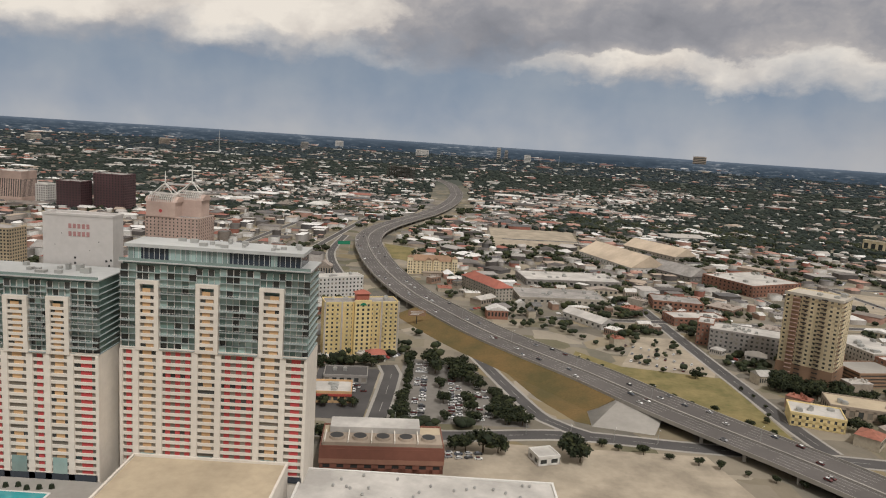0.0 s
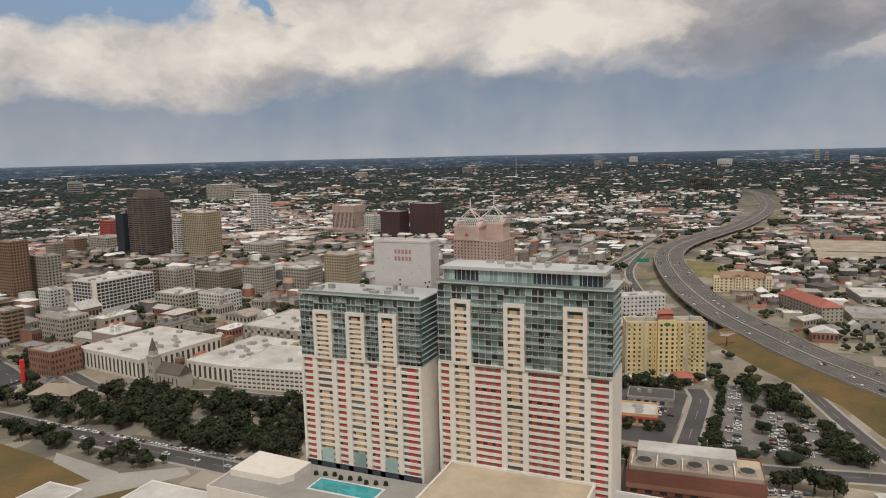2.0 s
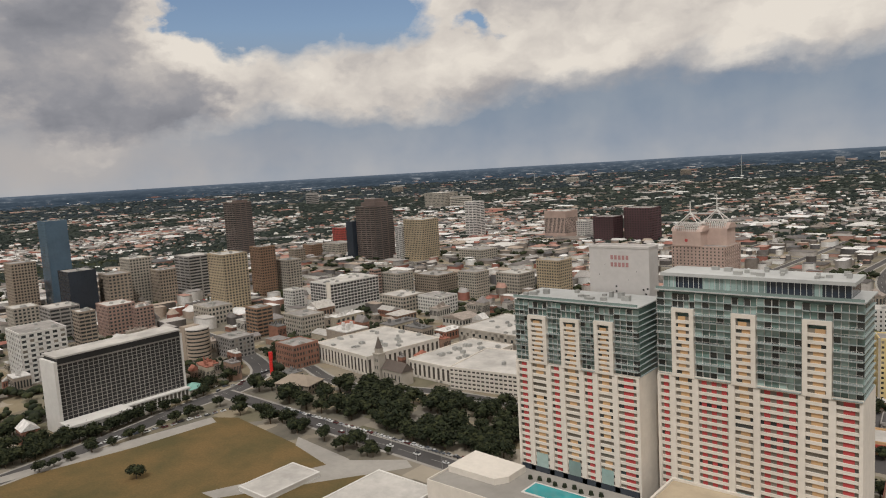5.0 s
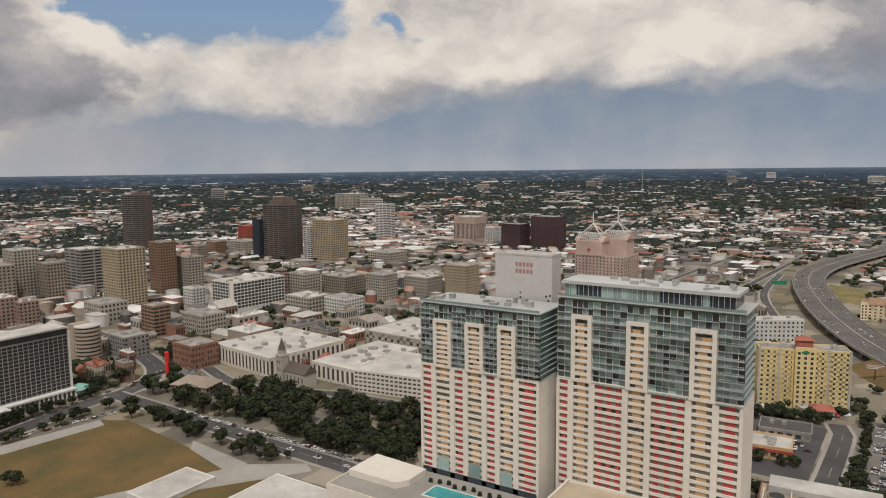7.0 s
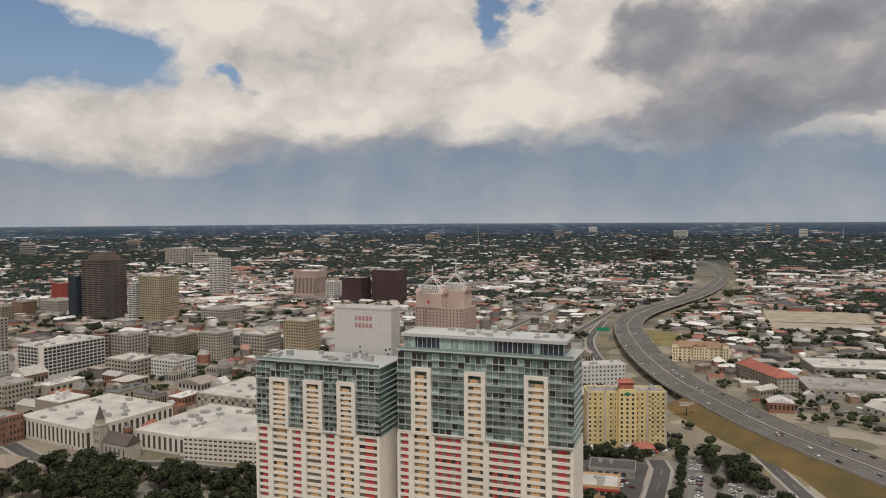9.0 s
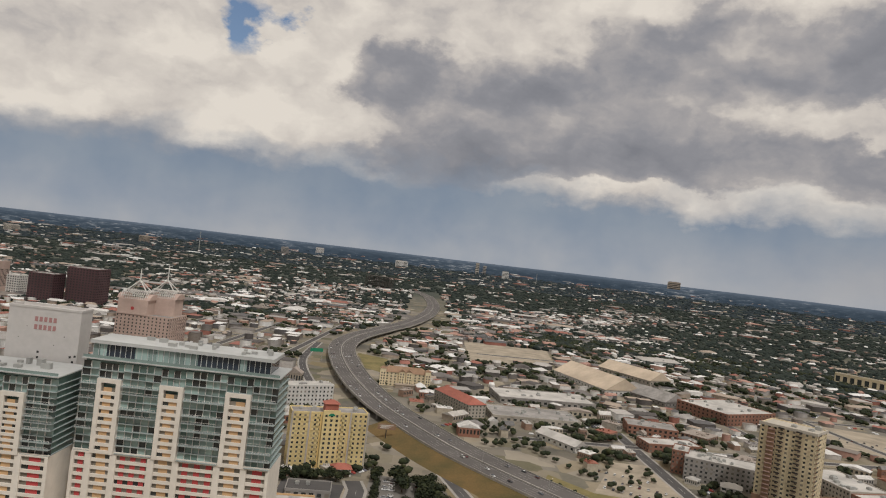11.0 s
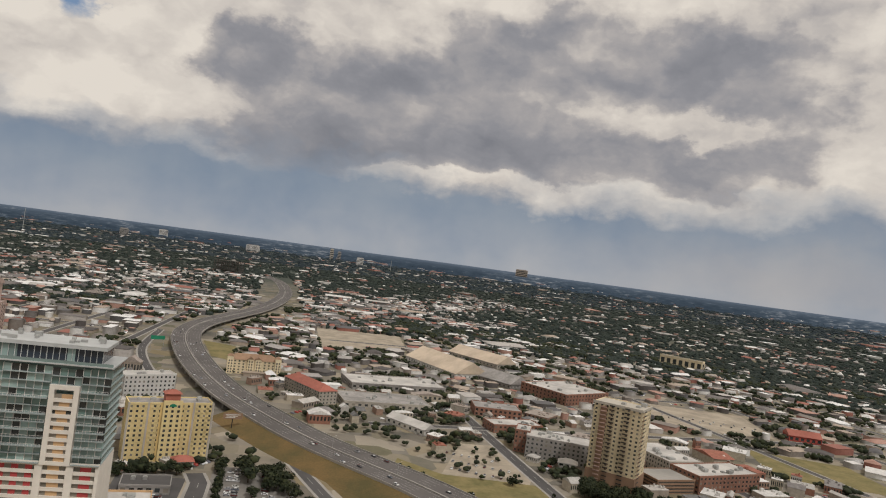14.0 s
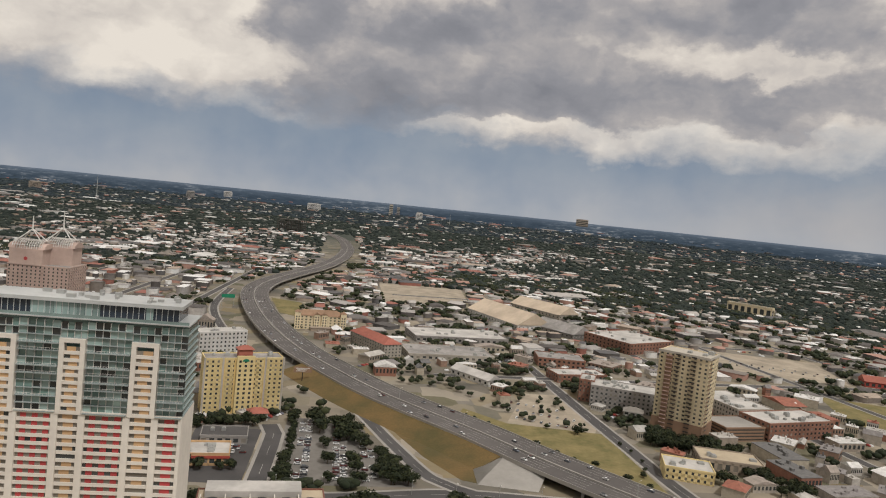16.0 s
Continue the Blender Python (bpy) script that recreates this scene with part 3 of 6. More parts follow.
def highway():
    path = strip_points(HIGHWAY, 14)
    side = sides(path)
    road = part("highway", ribbon(Shape(), path, -19, 21, -1.2, 0.0), M["deck"])
    tagged(road, "elevated concrete highway with two carriageways curving through the town", "highway", kind="structure")
    part("outer_barrier", ribbon(Shape(), path, -19.5, -19, -1.6, 0.9), M["concrete"], road)
    part("outer_barrier", ribbon(Shape(), path, 21, 21.5, -1.6, 0.9), M["concrete"], road)
    part("median_barrier", ribbon(Shape(), path, -0.6, 0.6, 0.0, 0.9), M["concrete"], road)
    for a in (-17.3, -2.6, 2.6, 19.2):
        part("edge_line", ribbon(Shape(), path, a - 0.12, a + 0.12, 0.0, 0.012), M["lane"], road)
    for a in (-13.6, -9.9, -6.2, 6.8, 11.0, 15.2):
        s = Shape()
        for i in range(0, len(path) - 1, 2):
            ribbon(s, path[i:i + 2], a - 0.1, a + 0.1, 0.0, 0.012)
        part("lane_marking", s, M["lane"], road)
    # piers where it stands clear of the ground, earth banks elsewhere
    bank_runs = []
    for i, (p, sd) in enumerate(zip(path, side)):
        bridge = p.y < 1500 and not (458 < p.y < 690)
        if bridge and i % 2 == 0 and p.y > 220:
            for a in (-16, -6, 7, 18):
                q = p + sd * a
                part("pier", Shape().box(-0.8, 0.8, -0.8, 0.8, 0, p.z - 2.2), M["concrete"], road, m=pose(q.x, q.y, 0))
            a, b = p + sd * -18, p + sd * 20
            part("crosshead", Shape().bar((a.x, a.y, p.z - 1.9), (b.x, b.y, p.z - 1.9), 0.8, sides=4), M["concrete"], road)
    run = [p for p in path if 458 < p.y < 690]
    s = Shape()
    sd = sides(run)
    v, f = [], []
    for k, (p, n) in enumerate(zip(run, sd)):
        for a, z in ((-42, 0.02), (-19.4, p.z - 1.0), (21.4, p.z - 1.0), (34, 0.02)):
            q = p + n * a
            v.append((q.x, q.y, z))
        if k:
            j = 4 * k
            f += [(j - 4 + i, j - 3 + i, j + 1 + i, j + i) for i in range(3)]
    f += [(0, 1, 2, 3), (len(v) - 1, len(v) - 2, len(v) - 3, len(v) - 4)]
    bank_ob = part("grass_bank", s.add(v, f), M["drygrass"])
    tagged(bank_ob, "sloping embankment of dry brown and green grass under the highway", "embankment", kind="structure")
    take_path(path, -46, 38)
    return path, side


HW_PATH, HW_SIDE = highway()

# ---- buildings ----
def building(name, label, x, y, turn, w, d, h, wall, floors=6, bays=6, side_bays=None, glass="glass", roof="roof", win=(0.6, 0.55), ground_floor=0.0, units=3, parapet=1.0, group="", panes=True, roof_kind="flat", category="building", z0=0.0, seed=0):
    """A block with its front along +x of its own axes, its floors, piers, spandrels, recessed panes, roof and roof plant."""
    ob = thing(name, label, category, x, y, z0, turn, group)
    side_bays = side_bays or max(1, round(bays * d / w))
    rng = random.Random(int(x * 7 + y * 13) + seed)
    fh = (h - ground_floor) / floors
    panes = panes and math.hypot(x, y) < 790
    deep = 0.35
    s = Shape().box(deep, w - deep, deep, d - deep, 0, h)
    ww, wh = win
    c, sn = math.cos(radians(turn)), math.sin(radians(turn))
    faces = [((0, 0), (1, 0), w, bays), ((w, 0), (0, 1), d, side_bays), ((w, d), (-1, 0), w, bays), ((0, d), (0, -1), d, side_bays)]
    for (ox, oy), (ux, uy), length, n in faces:
        def put(a0, a1, zz0, zz1):
            p, q = (ox + ux * a0, oy + uy * a0), (ox + ux * a1 - uy * deep, oy + uy * a1 + ux * deep)
            s.box(min(p[0], q[0]), max(p[0], q[0]), min(p[1], q[1]), max(p[1], q[1]), zz0, zz1)
        bw = length / n
        if wh < 1:
            for f in range(floors):
                z = ground_floor + f * fh
                put(0, length, z + fh * (0.5 + wh / 2), z + fh * (1.0 + (0.5 - wh / 2)) if f < floors - 1 else h)
            put(0, length, 0, ground_floor + fh * (0.5 - wh / 2))
        if ww < 1:
            for k in range(n + 1):
                a0, a1 = max(0, bw * (k - (1 - ww) / 2)), min(length, bw * (k + (1 - ww) / 2))
                if a1 > a0:
                    put(a0, a1, 0.02, h + 0.012)
        mid = (x + c * (ox + ux * length / 2) - sn * (oy + uy * length / 2), y + sn * (ox + ux * length / 2) + c * (oy + uy * length / 2))
        nx, ny = c * uy + sn * ux, sn * uy - c * ux
        if nx * -mid[0] + ny * -mid[1] <= 0:
            continue
        if panes:
            for f in range(floors):
                for k in range(n):
                    a = bw * (k + 0.5)
                    z = ground_floor + f * fh + fh * (0.5 - wh / 2)
                    m = Matrix.Translation((ox + ux * a - uy * (deep - 0.1), oy + uy * a + ux * (deep - 0.1), z)) @ pose(0, 0, 0, 0, 0, math.degrees(math.atan2(uy, ux))) @ Matrix.Diagonal((bw * ww, 1, fh * wh, 1))
                    part("window", pane_mesh(glass if rng.random() < 0.8 or glass != "glass" else "curtain"), None, ob, m=m)
        else:
            g = Shape()
            for f in range(floors):
                z = ground_floor + f * fh + fh * (0.5 - wh / 2)
                p, q = (ox - uy * (deep - 0.06) + ux * 0.5, oy + ux * (deep - 0.06) + uy * 0.5), (ox + ux * (length - 0.5) - uy * (deep + 0.1), oy + uy * (length - 0.5) + ux * (deep + 0.1))
                g.box(min(p[0], q[0]), max(p[0], q[0]), min(p[1], q[1]), max(p[1], q[1]), z, z + fh * wh)
            part("window_band", g, M[glass], ob, kind="stuff")
    part("wall", s, M[wall], ob)
    if roof_kind == "flat":
        r = Shape().box(0.5, w - 0.5, 0.5, d - 0.5, h + 0.01, h + 0.25)
        part("roof", r, M[roof], ob)
        q = Shape().box(-0.1, w + 0.1, -0.1, 0.5, h - 0.3, h + parapet).box(-0.1, w + 0.1, d - 0.5, d + 0.1, h - 0.3, h + parapet).box(-0.1, 0.5, 0.5, d - 0.5, h - 0.3, h + parapet).box(w - 0.5, w + 0.1, 0.5, d - 0.5, h - 0.3, h + parapet)
        part("parapet", q, M[wall], ob)
        for k in range(units):
            uw, ud, uh = rng.uniform(2, 5), rng.uniform(2, 5), rng.uniform(1.2, 3)
            if w > 9 and d > 9:
                ux_, uy_ = rng.uniform(3, max(3.1, w - uw - 2)), rng.uniform(3, max(3.1, d - ud - 2))
                part("roof_unit", Shape().box(0, uw, 0, ud, 0.25, uh).box(uw * 0.2, uw * 0.8, ud * 0.2, ud * 0.8, uh, uh + 0.4), M["unit"], ob, m=pose(ux_, uy_, h))
    else:
        part("roof", Shape().hip(0, w, 0, d, h + 0.02, min(w, d) * 0.28, 0.8, roof_kind == "gable"), M[roof], ob)
    take([(x, y), (x + c * w, y + sn * w), (x + c * w - sn * d, y + sn * w + c * d), (x - sn * d, y + c * d)], 4)
    return ob


D = "tall downtown building"
DOWNTOWN = [
    (-1123, 351, 39, 31, 70, "tan", 17, 10, "ribbed tan stone tower with dark windows"), (-1122, 401, 37, 29, 124, "blueglass", 30, 9, "slender blue glass office tower"),
    (-1006, 377, 43, 34, 61, "darkglass", 14, 8, "dark glass office block"), (-981, 418, 37, 30, 52, "tan", 12, 8, "tan stone office block with a flat roof"),
    (-1013, 464, 37, 30, 66, "cream", 16, 9, "pale stone apartment tower with many small windows"), (-964, 483, 30, 24, 49, "tan", 11, 7, "tan office block beside a tower"),
    (-992, 536, 47, 37, 61, "grey", 14, 3, "grey office block with long window bands"), (-828, 492, 42, 34, 75, "tanwarm", 21, 10, "warm tan brick hotel tower"),
    (-883, 594, 30, 24, 70, "brown", 18, 7, "brown brick tower with narrow windows"), (-869, 628, 30, 24, 47, "cream", 12, 6, "cream rendered block, nearly windowless"),
    (-725, 530, 21, 17, 29, "white", 8, 5, "small white office building"), (-662, 432, 24, 19, 31, "brown", 8, 4, "plain brown brick block"),
    (-628, 456, 36, 28, 22, "cream", 5, 10, "cream row building with tall windows"), (-692, 648, 12, 10, 38, "pink", 9, 3, "narrow red-brown stair tower"),
    (-685, 663, 34, 27, 32, "cream", 8, 7, "cream office block with deep window bays"), (-660, 701, 46, 37, 26, "tan", 7, 12, "tan brick commercial block"),
    (-567, 605, 37, 29, 20, "white", 5, 9, "pale low office with white trim"),
    (-585, 704, 32, 25, 33, "cream", 9, 8, "cream stone office building"), (-557, 749, 40, 32, 26, "cream", 6, 9, "cream civic building with a red roof edge"),
    (-499, 758, 35, 28, 44, "tanwarm", 12, 9, "tan office block with rows of dark windows"), (-835, 349, 38, 30, 36, "pink", 9, 9, "pinkish stucco hotel block"),
    (-950, 293, 33, 27, 33, "cream", 8, 7, "cream stone block with a flat roof"), (-877, 304, 39, 31, 38, "grey", 9, 4, "grey concrete block with window bands"),
    (-731, 222, 47, 38, 45, "white", 10, 8, "white parking and office block with small openings"), (-796, 307, 21, 17, 39, "tan", 10, 4, "tan striped office slab"),
    (-807, 372, 25, 20, 31, "pink", 8, 6, "reddish old hotel block"), (-786, 442, 39, 31, 21, "cream", 4, 9, "cream columned hall with a red roof"),
    (-616, 366, 30, 24, 19, "grey", 5, 7, "weathered grey shop building"), (-533, 375, 30, 26, 20, "brick", 4, 10, "brick and stone shop building with cluttered roof"),
    (-1388, 879, 50, 40, 117, "tower", 28, 4, "tall dark brown tower with a gridded facade"), (-1027, 938, 58, 46, 101, "tower", 26, 4, "stepped dark brown office tower"),
    (-947, 962, 19, 15, 61, "white", 16, 2, "blank white slab beside a tan tower"), (-927, 966, 52, 41, 74, "tanwarm", 18, 12, "yellow-tan stone hotel tower"),
    (-1052, 933, 21, 17, 73, "darkglass", 18, 5, "narrow black glass tower"), (-1267, 1082, 34, 26, 42, "red", 8, 6, "deep red stucco library block"),
    (-1042, 1297, 36, 29, 84, "white", 22, 3, "tall white apartment tower with dark stripes"), (-833, 1310, 56, 44, 60, "pinkgranite", 1, 16, "tan medical tower with tall vertical fins"),
    (-706, 1292, 47, 37, 50, "purple", 11, 8, "dark maroon office block"), (-646, 1308, 57, 46, 66, "purple", 14, 10, "dark maroon office tower"),
    (-1170, 971, 56, 45, 23, "cream", 5, 12, "long cream office with window bands"), (-1172, 918, 32, 26, 26, "brown", 6, 6, "brown brick warehouse block"),
    (-818, 993, 55, 44, 18, "cream", 4, 10, "low cream commercial block"), (-786, 1344, 37, 30, 36, "white", 8, 8, "white office building among trees"),
    (-1128, 848, 26, 21, 27, "tan", 6, 5, "small tan stone office building"), (-1987, 2215, 109, 87, 62, "cream", 10, 14, "far cream hospital complex"),
]
for x, y, w, d, h, mat, floors, bays, label in DOWNTOWN:
    far_off = math.hypot(x, y) > 800
    glass = {"darkglass": "darkglass", "blueglass": "blueglass"}.get(mat, "glass")
    building("office_tower" if h > 45 else "office_building", label, x, y, -5, w, d, h, mat, floors, bays, glass=glass, win=(0.9, 0.55) if bays < 5 else (0.58, 0.55), panes=not far_off and floors * bays < 85, roof="roof" if (x + y) % 3 else "whiteroof")
stepped = thing("tower_crown", "stepped brown crown on top of an office tower", "rooftop tower", -1024, 936, 101, -5)
part("setback", Shape().box(8, 50, 8, 40, 1.1, 9).box(14, 44, 12, 36, 9, 15), M["tower"], stepped)
mast = thing("tower_crown", "flat lettered crown of a tall brown tower", "rooftop tower", -1385, 877, 117, -5)
part("setback", Shape().box(4, 46, 6, 34, 1.1, 6), M["tower"], mast)
part("sign_bar", Shape().box(6, 30, 5.6, 6, 2, 5.5), M["white"], mast)
part("peak", Shape().prism([(38, 12), (46, 12), (46, 22), (38, 22)], 6, 13, top=0.2), M["darkglass"], mast)

# ---- the great hotel ----
HOTEL_BAYS_HIGH = [(0.0, 0.085, "red1"), (0.085, 0.21, "frame"), (0.21, 0.40, "red3"), (0.40, 0.525, "frame"), (0.525, 0.735, "red3"), (0.735, 0.87, "frame"), (0.87, 1.0, "red1")]
HOTEL_BAYS_LOW = [(0.0, 0.12, "red1"), (0.12, 0.285, "frame"), (0.285, 0.40, "red1"), (0.40, 0.56, "frame"), (0.56, 0.67, "red1"), (0.67, 0.82, "frame"), (0.82, 1.0, "red1")]


def hotel_tower(label, x, y, w, d, z_base, z_split, z_top, bays, penthouse, low_floors):
    ob = thing("hotel_tower", label, "hotel", x, y, 0, 0)
    rng = random.Random(int(x))
    fh = (z_split - z_base) / low_floors
    up_floors = 10
    uh = (z_top - 7.5 - z_split) / up_floors
    wall = Shape().box(0.0, w, 0.9, d, 0, z_split)
    upper = Shape().box(0.6, w - 0.6, 2.0, d - 0.6, z_split + 0.01, z_top)
    slabs = Shape()
    rails = Shape()
    mullions = Shape()
    unit_red, unit_orange = UNIT_PANE.mesh("panel", M["redpanel"]), UNIT_PANE.mesh("panel", M["orange"])

    def put(name, me, cx, yy, z, ww, hh):
        part(name, me, None, ob, m=Matrix.Translation((cx, yy, z)) @ Matrix.Diagonal((ww, 1, hh, 1)))

    # side walls with shallow ribs
    for k in range(low_floors):
        z = z_base + k * fh
        wall.box(0.0, w, 0.12, 0.9, z + fh * 0.79, z + fh * 1.21)
    wall.box(0.0, w, 0.1, 0.9, z_base - 12, z_base + fh * 0.24)
    wall.box(0.0, w, -0.02, 0.9, z_split - 0.5, z_split + 0.02)
    for n, (f0, f1, kind) in enumerate(bays):
        a, b = f0 * w, f1 * w
        pier = 1.25
        for c in (a, b) if n == 0 else (b,):
            wall.box(max(-0.05, c - pier), min(w + 0.05, c + pier), -0.3, 0.9, z_base - 11, z_split - 0.52)
        inner0, inner1 = max(a + pier, 1.25), min(b - pier, w - 1.25)
        span = inner1 - inner0
        for k in range(low_floors):
            z = z_base + k * fh + fh * 0.21
            if kind == "frame":
                put("window", pane_mesh("curtain" if rng.random() < 0.88 else "glass"), (inner0 + inner1) / 2, 0.72, z, span, fh * 0.58)
                if rng.random() < 0.9:
                    put("panel", unit_orange, inner0 + span * rng.choice((0.45, 0.5, 0.55)), 0.60, z, span * 0.5, fh * 0.58)
            else:
                parts = 3 if kind == "red3" else 1
                put("window", pane_mesh("curtain" if rng.random() < 0.85 else "glass"), (inner0 + inner1) / 2, 0.72, z, span, fh * 0.58)
                for q in range(parts):
                    put("panel", unit_red, inner0 + span * (q + 0.55) / parts, 0.60, z, span / parts * 0.5, fh * 0.58)
        if kind == "frame":
            top = z_top - 9.0 + rng.uniform(-0.4, 0.4)
            fr = Shape().box(a + 0.2, a + 2.0, -0.7, 2.0, z_split - 0.3, top + 1.6).box(b - 2.0, b - 0.2, -0.7, 2.0, z_split - 0.3, top + 1.6).box(a + 2.0, b - 2.0, -0.7, 2.0, top, top + 1.6)
            for k in range(up_floors):
                z = z_split + k * uh
                if z + uh < top + 1:
                    fr.box(a + 2.0, b - 2.0, -0.45, 1.95, z - 0.3, z + uh * 0.36)
                    put("window", pane_mesh("curtain" if rng.random() < 0.8 else "glass"), (a + b) / 2, 0.1, z + uh * 0.36, b - a - 4.0, uh * 0.56)
                    put("panel", unit_orange, a + (b - a) * rng.choice((0.46, 0.54, 0.6)), 0.0, z + uh * 0.36, (b - a - 4) * 0.55, uh * 0.56)
            part("precast_frame", fr, M["plaster"], ob)
            n_pan = 4
            for row in range(2):
                z0 = top + 1.7 + row * (z_top - 1.0 - top - 1.7) / 2
                for p in range(n_pan):
                    put("window", pane_mesh(rng.choice(("condoglass", "glass", "paleglass"))), a + (b - a) * (p + 0.5) / n_pan, rng.choice((1.3, 1.6)), z0, (b - a) / n_pan * 0.93, (z_top - 1.0 - top - 1.7) / 2 - 0.35)
                    mullions.box(a + (b - a) * p / n_pan - 0.045, a + (b - a) * p / n_pan + 0.045, 0.9, 2.0, z0, z0 + 2.4)
                slabs.box(a, b, 0.5, 2.0, z0 - 0.3, z0)
        else:
            n_pan = max(2, round((b - a) / 2.7))
            pw = (b - a) / n_pan
            for k in range(up_floors + 2):
                z = z_split + k * (z_top - 1.0 - z_split) / (up_floors + 2)
                hh = (z_top - 1.0 - z_split) / (up_floors + 2)
                jut = 0.0 if k > up_floors - 1 else rng.choice((-0.9, -0.9, -0.4, 0.2))
                slabs.box(a + 0.15, b - 0.15, jut - 0.1, 2.0, z + 0.10, z + 0.30)
                if jut < 0 and k:
                    rails.box(a + 0.3, b - 0.3, jut - 0.06, jut, z + 1.20, z + 1.30)
                    for r in range(n_pan * 2 + 1):
                        rx = a + 0.35 + (b - a - 0.7) * r / (n_pan * 2)
                        rails.box(rx - 0.04, rx + 0.04, jut - 0.06, jut, z + 0.3, z + 1.2)
                for p in range(n_pan):
                    roll = rng.random()
                    put("window", pane_mesh("condoglass" if roll < 0.30 else "paleglass" if roll < 0.80 else "glass"), a + pw * (p + 0.5), rng.choice((1.3, 1.7, 0.9)), z + 0.31, pw * 0.94, hh - 0.33)
                    mullions.box(a + pw * p - 0.08, a + pw * p + 0.08, 0.75, 2.0, z + 0.31, z + hh)
    part("wall", wall, M["plaster"], ob)
    part("glazed_core", upper, M["condoglass"], ob)
    part("floor_slab", slabs, M["slabedge"], ob, kind="stuff")
    part("balcony_rail", rails, M["white"], ob, kind="stuff")
    part("mullion", mullions, M["white"], ob, kind="stuff")
    # side glazing of the upper floors
    g = Shape()
    for k in range(up_floors + 2):
        hh = (z_top - 1.0 - z_split) / (up_floors + 2)
        z = z_split + k * hh
        g.box(w - 0.7, w + 0.05, 0.3, d, z + 0.12, z + 0.3)
        for p in range(6):
            part("window", pane_mesh("condoglass" if (p + k) % 3 else "paleglass"), None, ob, m=pose(w - 0.62, 2 + (d - 3) * (p + 0.5) / 6, z + 0.31, 0, 0, 90) @ Matrix.Diagonal(((d - 3) / 6 * 0.93, 1, hh - 0.33, 1)))
    part("floor_slab", g, M["slabedge"], ob, kind="stuff")
    # roof deck, penthouse and plant
    part("roof", Shape().box(-0.2, w + 0.4, -0.4, d + 0.2, z_top, z_top + 0.5), M["rail"], ob)
    part("roof_rail", Shape().box(0, w, 0.1, 0.2, z_top + 1.5, z_top + 1.62).box(0, w, 0.13, 0.17, z_top + 0.5, z_top + 1.5), M["paleglass"], ob)
    if penthouse:
        p = Shape().box(1.5, w - 5, 5.2, d - 2, z_top + 0.5, z_top + penthouse - 1.0)
        part("penthouse_wall", p, M["darkglass"], ob)
        part("penthouse_roof", Shape().box(0.5, w - 3.5, 3.6, d - 1, z_top + penthouse - 1.0, z_top + penthouse + 0.4), M["rail"], ob)
        for k in range(26):
            cx = 2 + (w - 7.5) * k / 25
            if k in (0, 1, 6, 7, 8, 9, 10, 11, 12, 13) or k % 7 == 0:
                part("penthouse_window", pane_mesh("paleglass"), None, ob, m=Matrix.Translation((cx + 0.7, 4.9, z_top + 0.6)) @ Matrix.Diagonal(((w - 7.5) / 25 * 0.96, 1, penthouse - 1.7, 1)))
        cols = Shape()
        for k in range(34):
            cx = 1.6 + (w - 6.5) * k / 33
            cols.box(cx - 0.1, cx + 0.1, 4.6, 4.85, z_top + 0.5, z_top + penthouse - 1.0)
        part("penthouse_column", cols, M["rail"], ob, kind="stuff")
        for k in range(16):
            cx = rng.uniform(2, w - 8)
            part("roof_unit", Shape().box(0, rng.uniform(1, 3.5), 0, rng.uniform(1, 3), 0, rng.uniform(0.6, 1.9)), M["unit"], ob, m=pose(cx, rng.uniform(6, d - 5), z_top + penthouse + 0.4))
    else:
        for k in range(14):
            cx = rng.uniform(2, w - 4)
            part("roof_unit", Shape().box(0, rng.uniform(1, 4), 0, rng.uniform(1, 3), 0, rng.uniform(0.8, 2.6)), M["unit"], ob, m=pose(cx, rng.uniform(4, d - 5), z_top + 0.5))
    part("lobby_band", Shape().box(0.8, w - 0.8, -0.3, 0.0, z_base - 2.3, z_base + 0.5), M["darkglass"], ob)
    for f0, f1, kind in bays:
        if kind == "frame":
            part("lobby_window", pane_mesh("paleglass"), None, ob, m=Matrix.Translation(((f0 + f1) / 2 * w, -0.25, z_base - 2)) @ Matrix.Diagonal(((f1 - f0) * w * 0.62, 1, 9.5, 1)))
    take([(x, y), (x + w, y), (x + w, y + d), (x, y + d)], 6)
    return ob


hotel_tower("tall cream hotel tower with red panels and a glazed green top", -130.0, 283.8, 78, 24, 23.0, 76.0, 112.5, HOTEL_BAYS_HIGH, 6.6, 17)
hotel_tower("lower cream hotel wing with red panels and a glazed top", -197.6, 274.5, 63.4, 26, 23.0, 75.0, 105.5, HOTEL_BAYS_LOW, 0, 17)
M["signwall"] = material("pale_grey_precast", (0.50, 0.475, 0.455), stains=0.08)
crown = thing("sign_tower", "blank pale grey rooftop tower with a faded sign", "rooftop tower", -172.0, 303.5, 0, 0)
part("wall", Shape().box(0, 30.4, 0, 10, 98, 127), M["signwall"], crown)
part("parapet", Shape().box(-0.2, 30.6, -0.2, 0.5, 127.004, 128).box(-0.2, 30.6, 9.5, 10.2, 127.004, 128).box(-0.2, 0.5, 0.5, 9.5, 127.004, 128).box(29.9, 30.6, 0.5, 9.5, 127.004, 128), M["signwall"], crown)
for row, (z, n) in enumerate(((121.6, 5), (118.2, 5))):
    for k in range(n):
        part("sign_bar", Shape().box(0, 1.25, -0.15, 0, 0, 2.0), M["signred"], crown, "faded red sign shape", m=pose(11.2 + k * 1.95, 0, z))
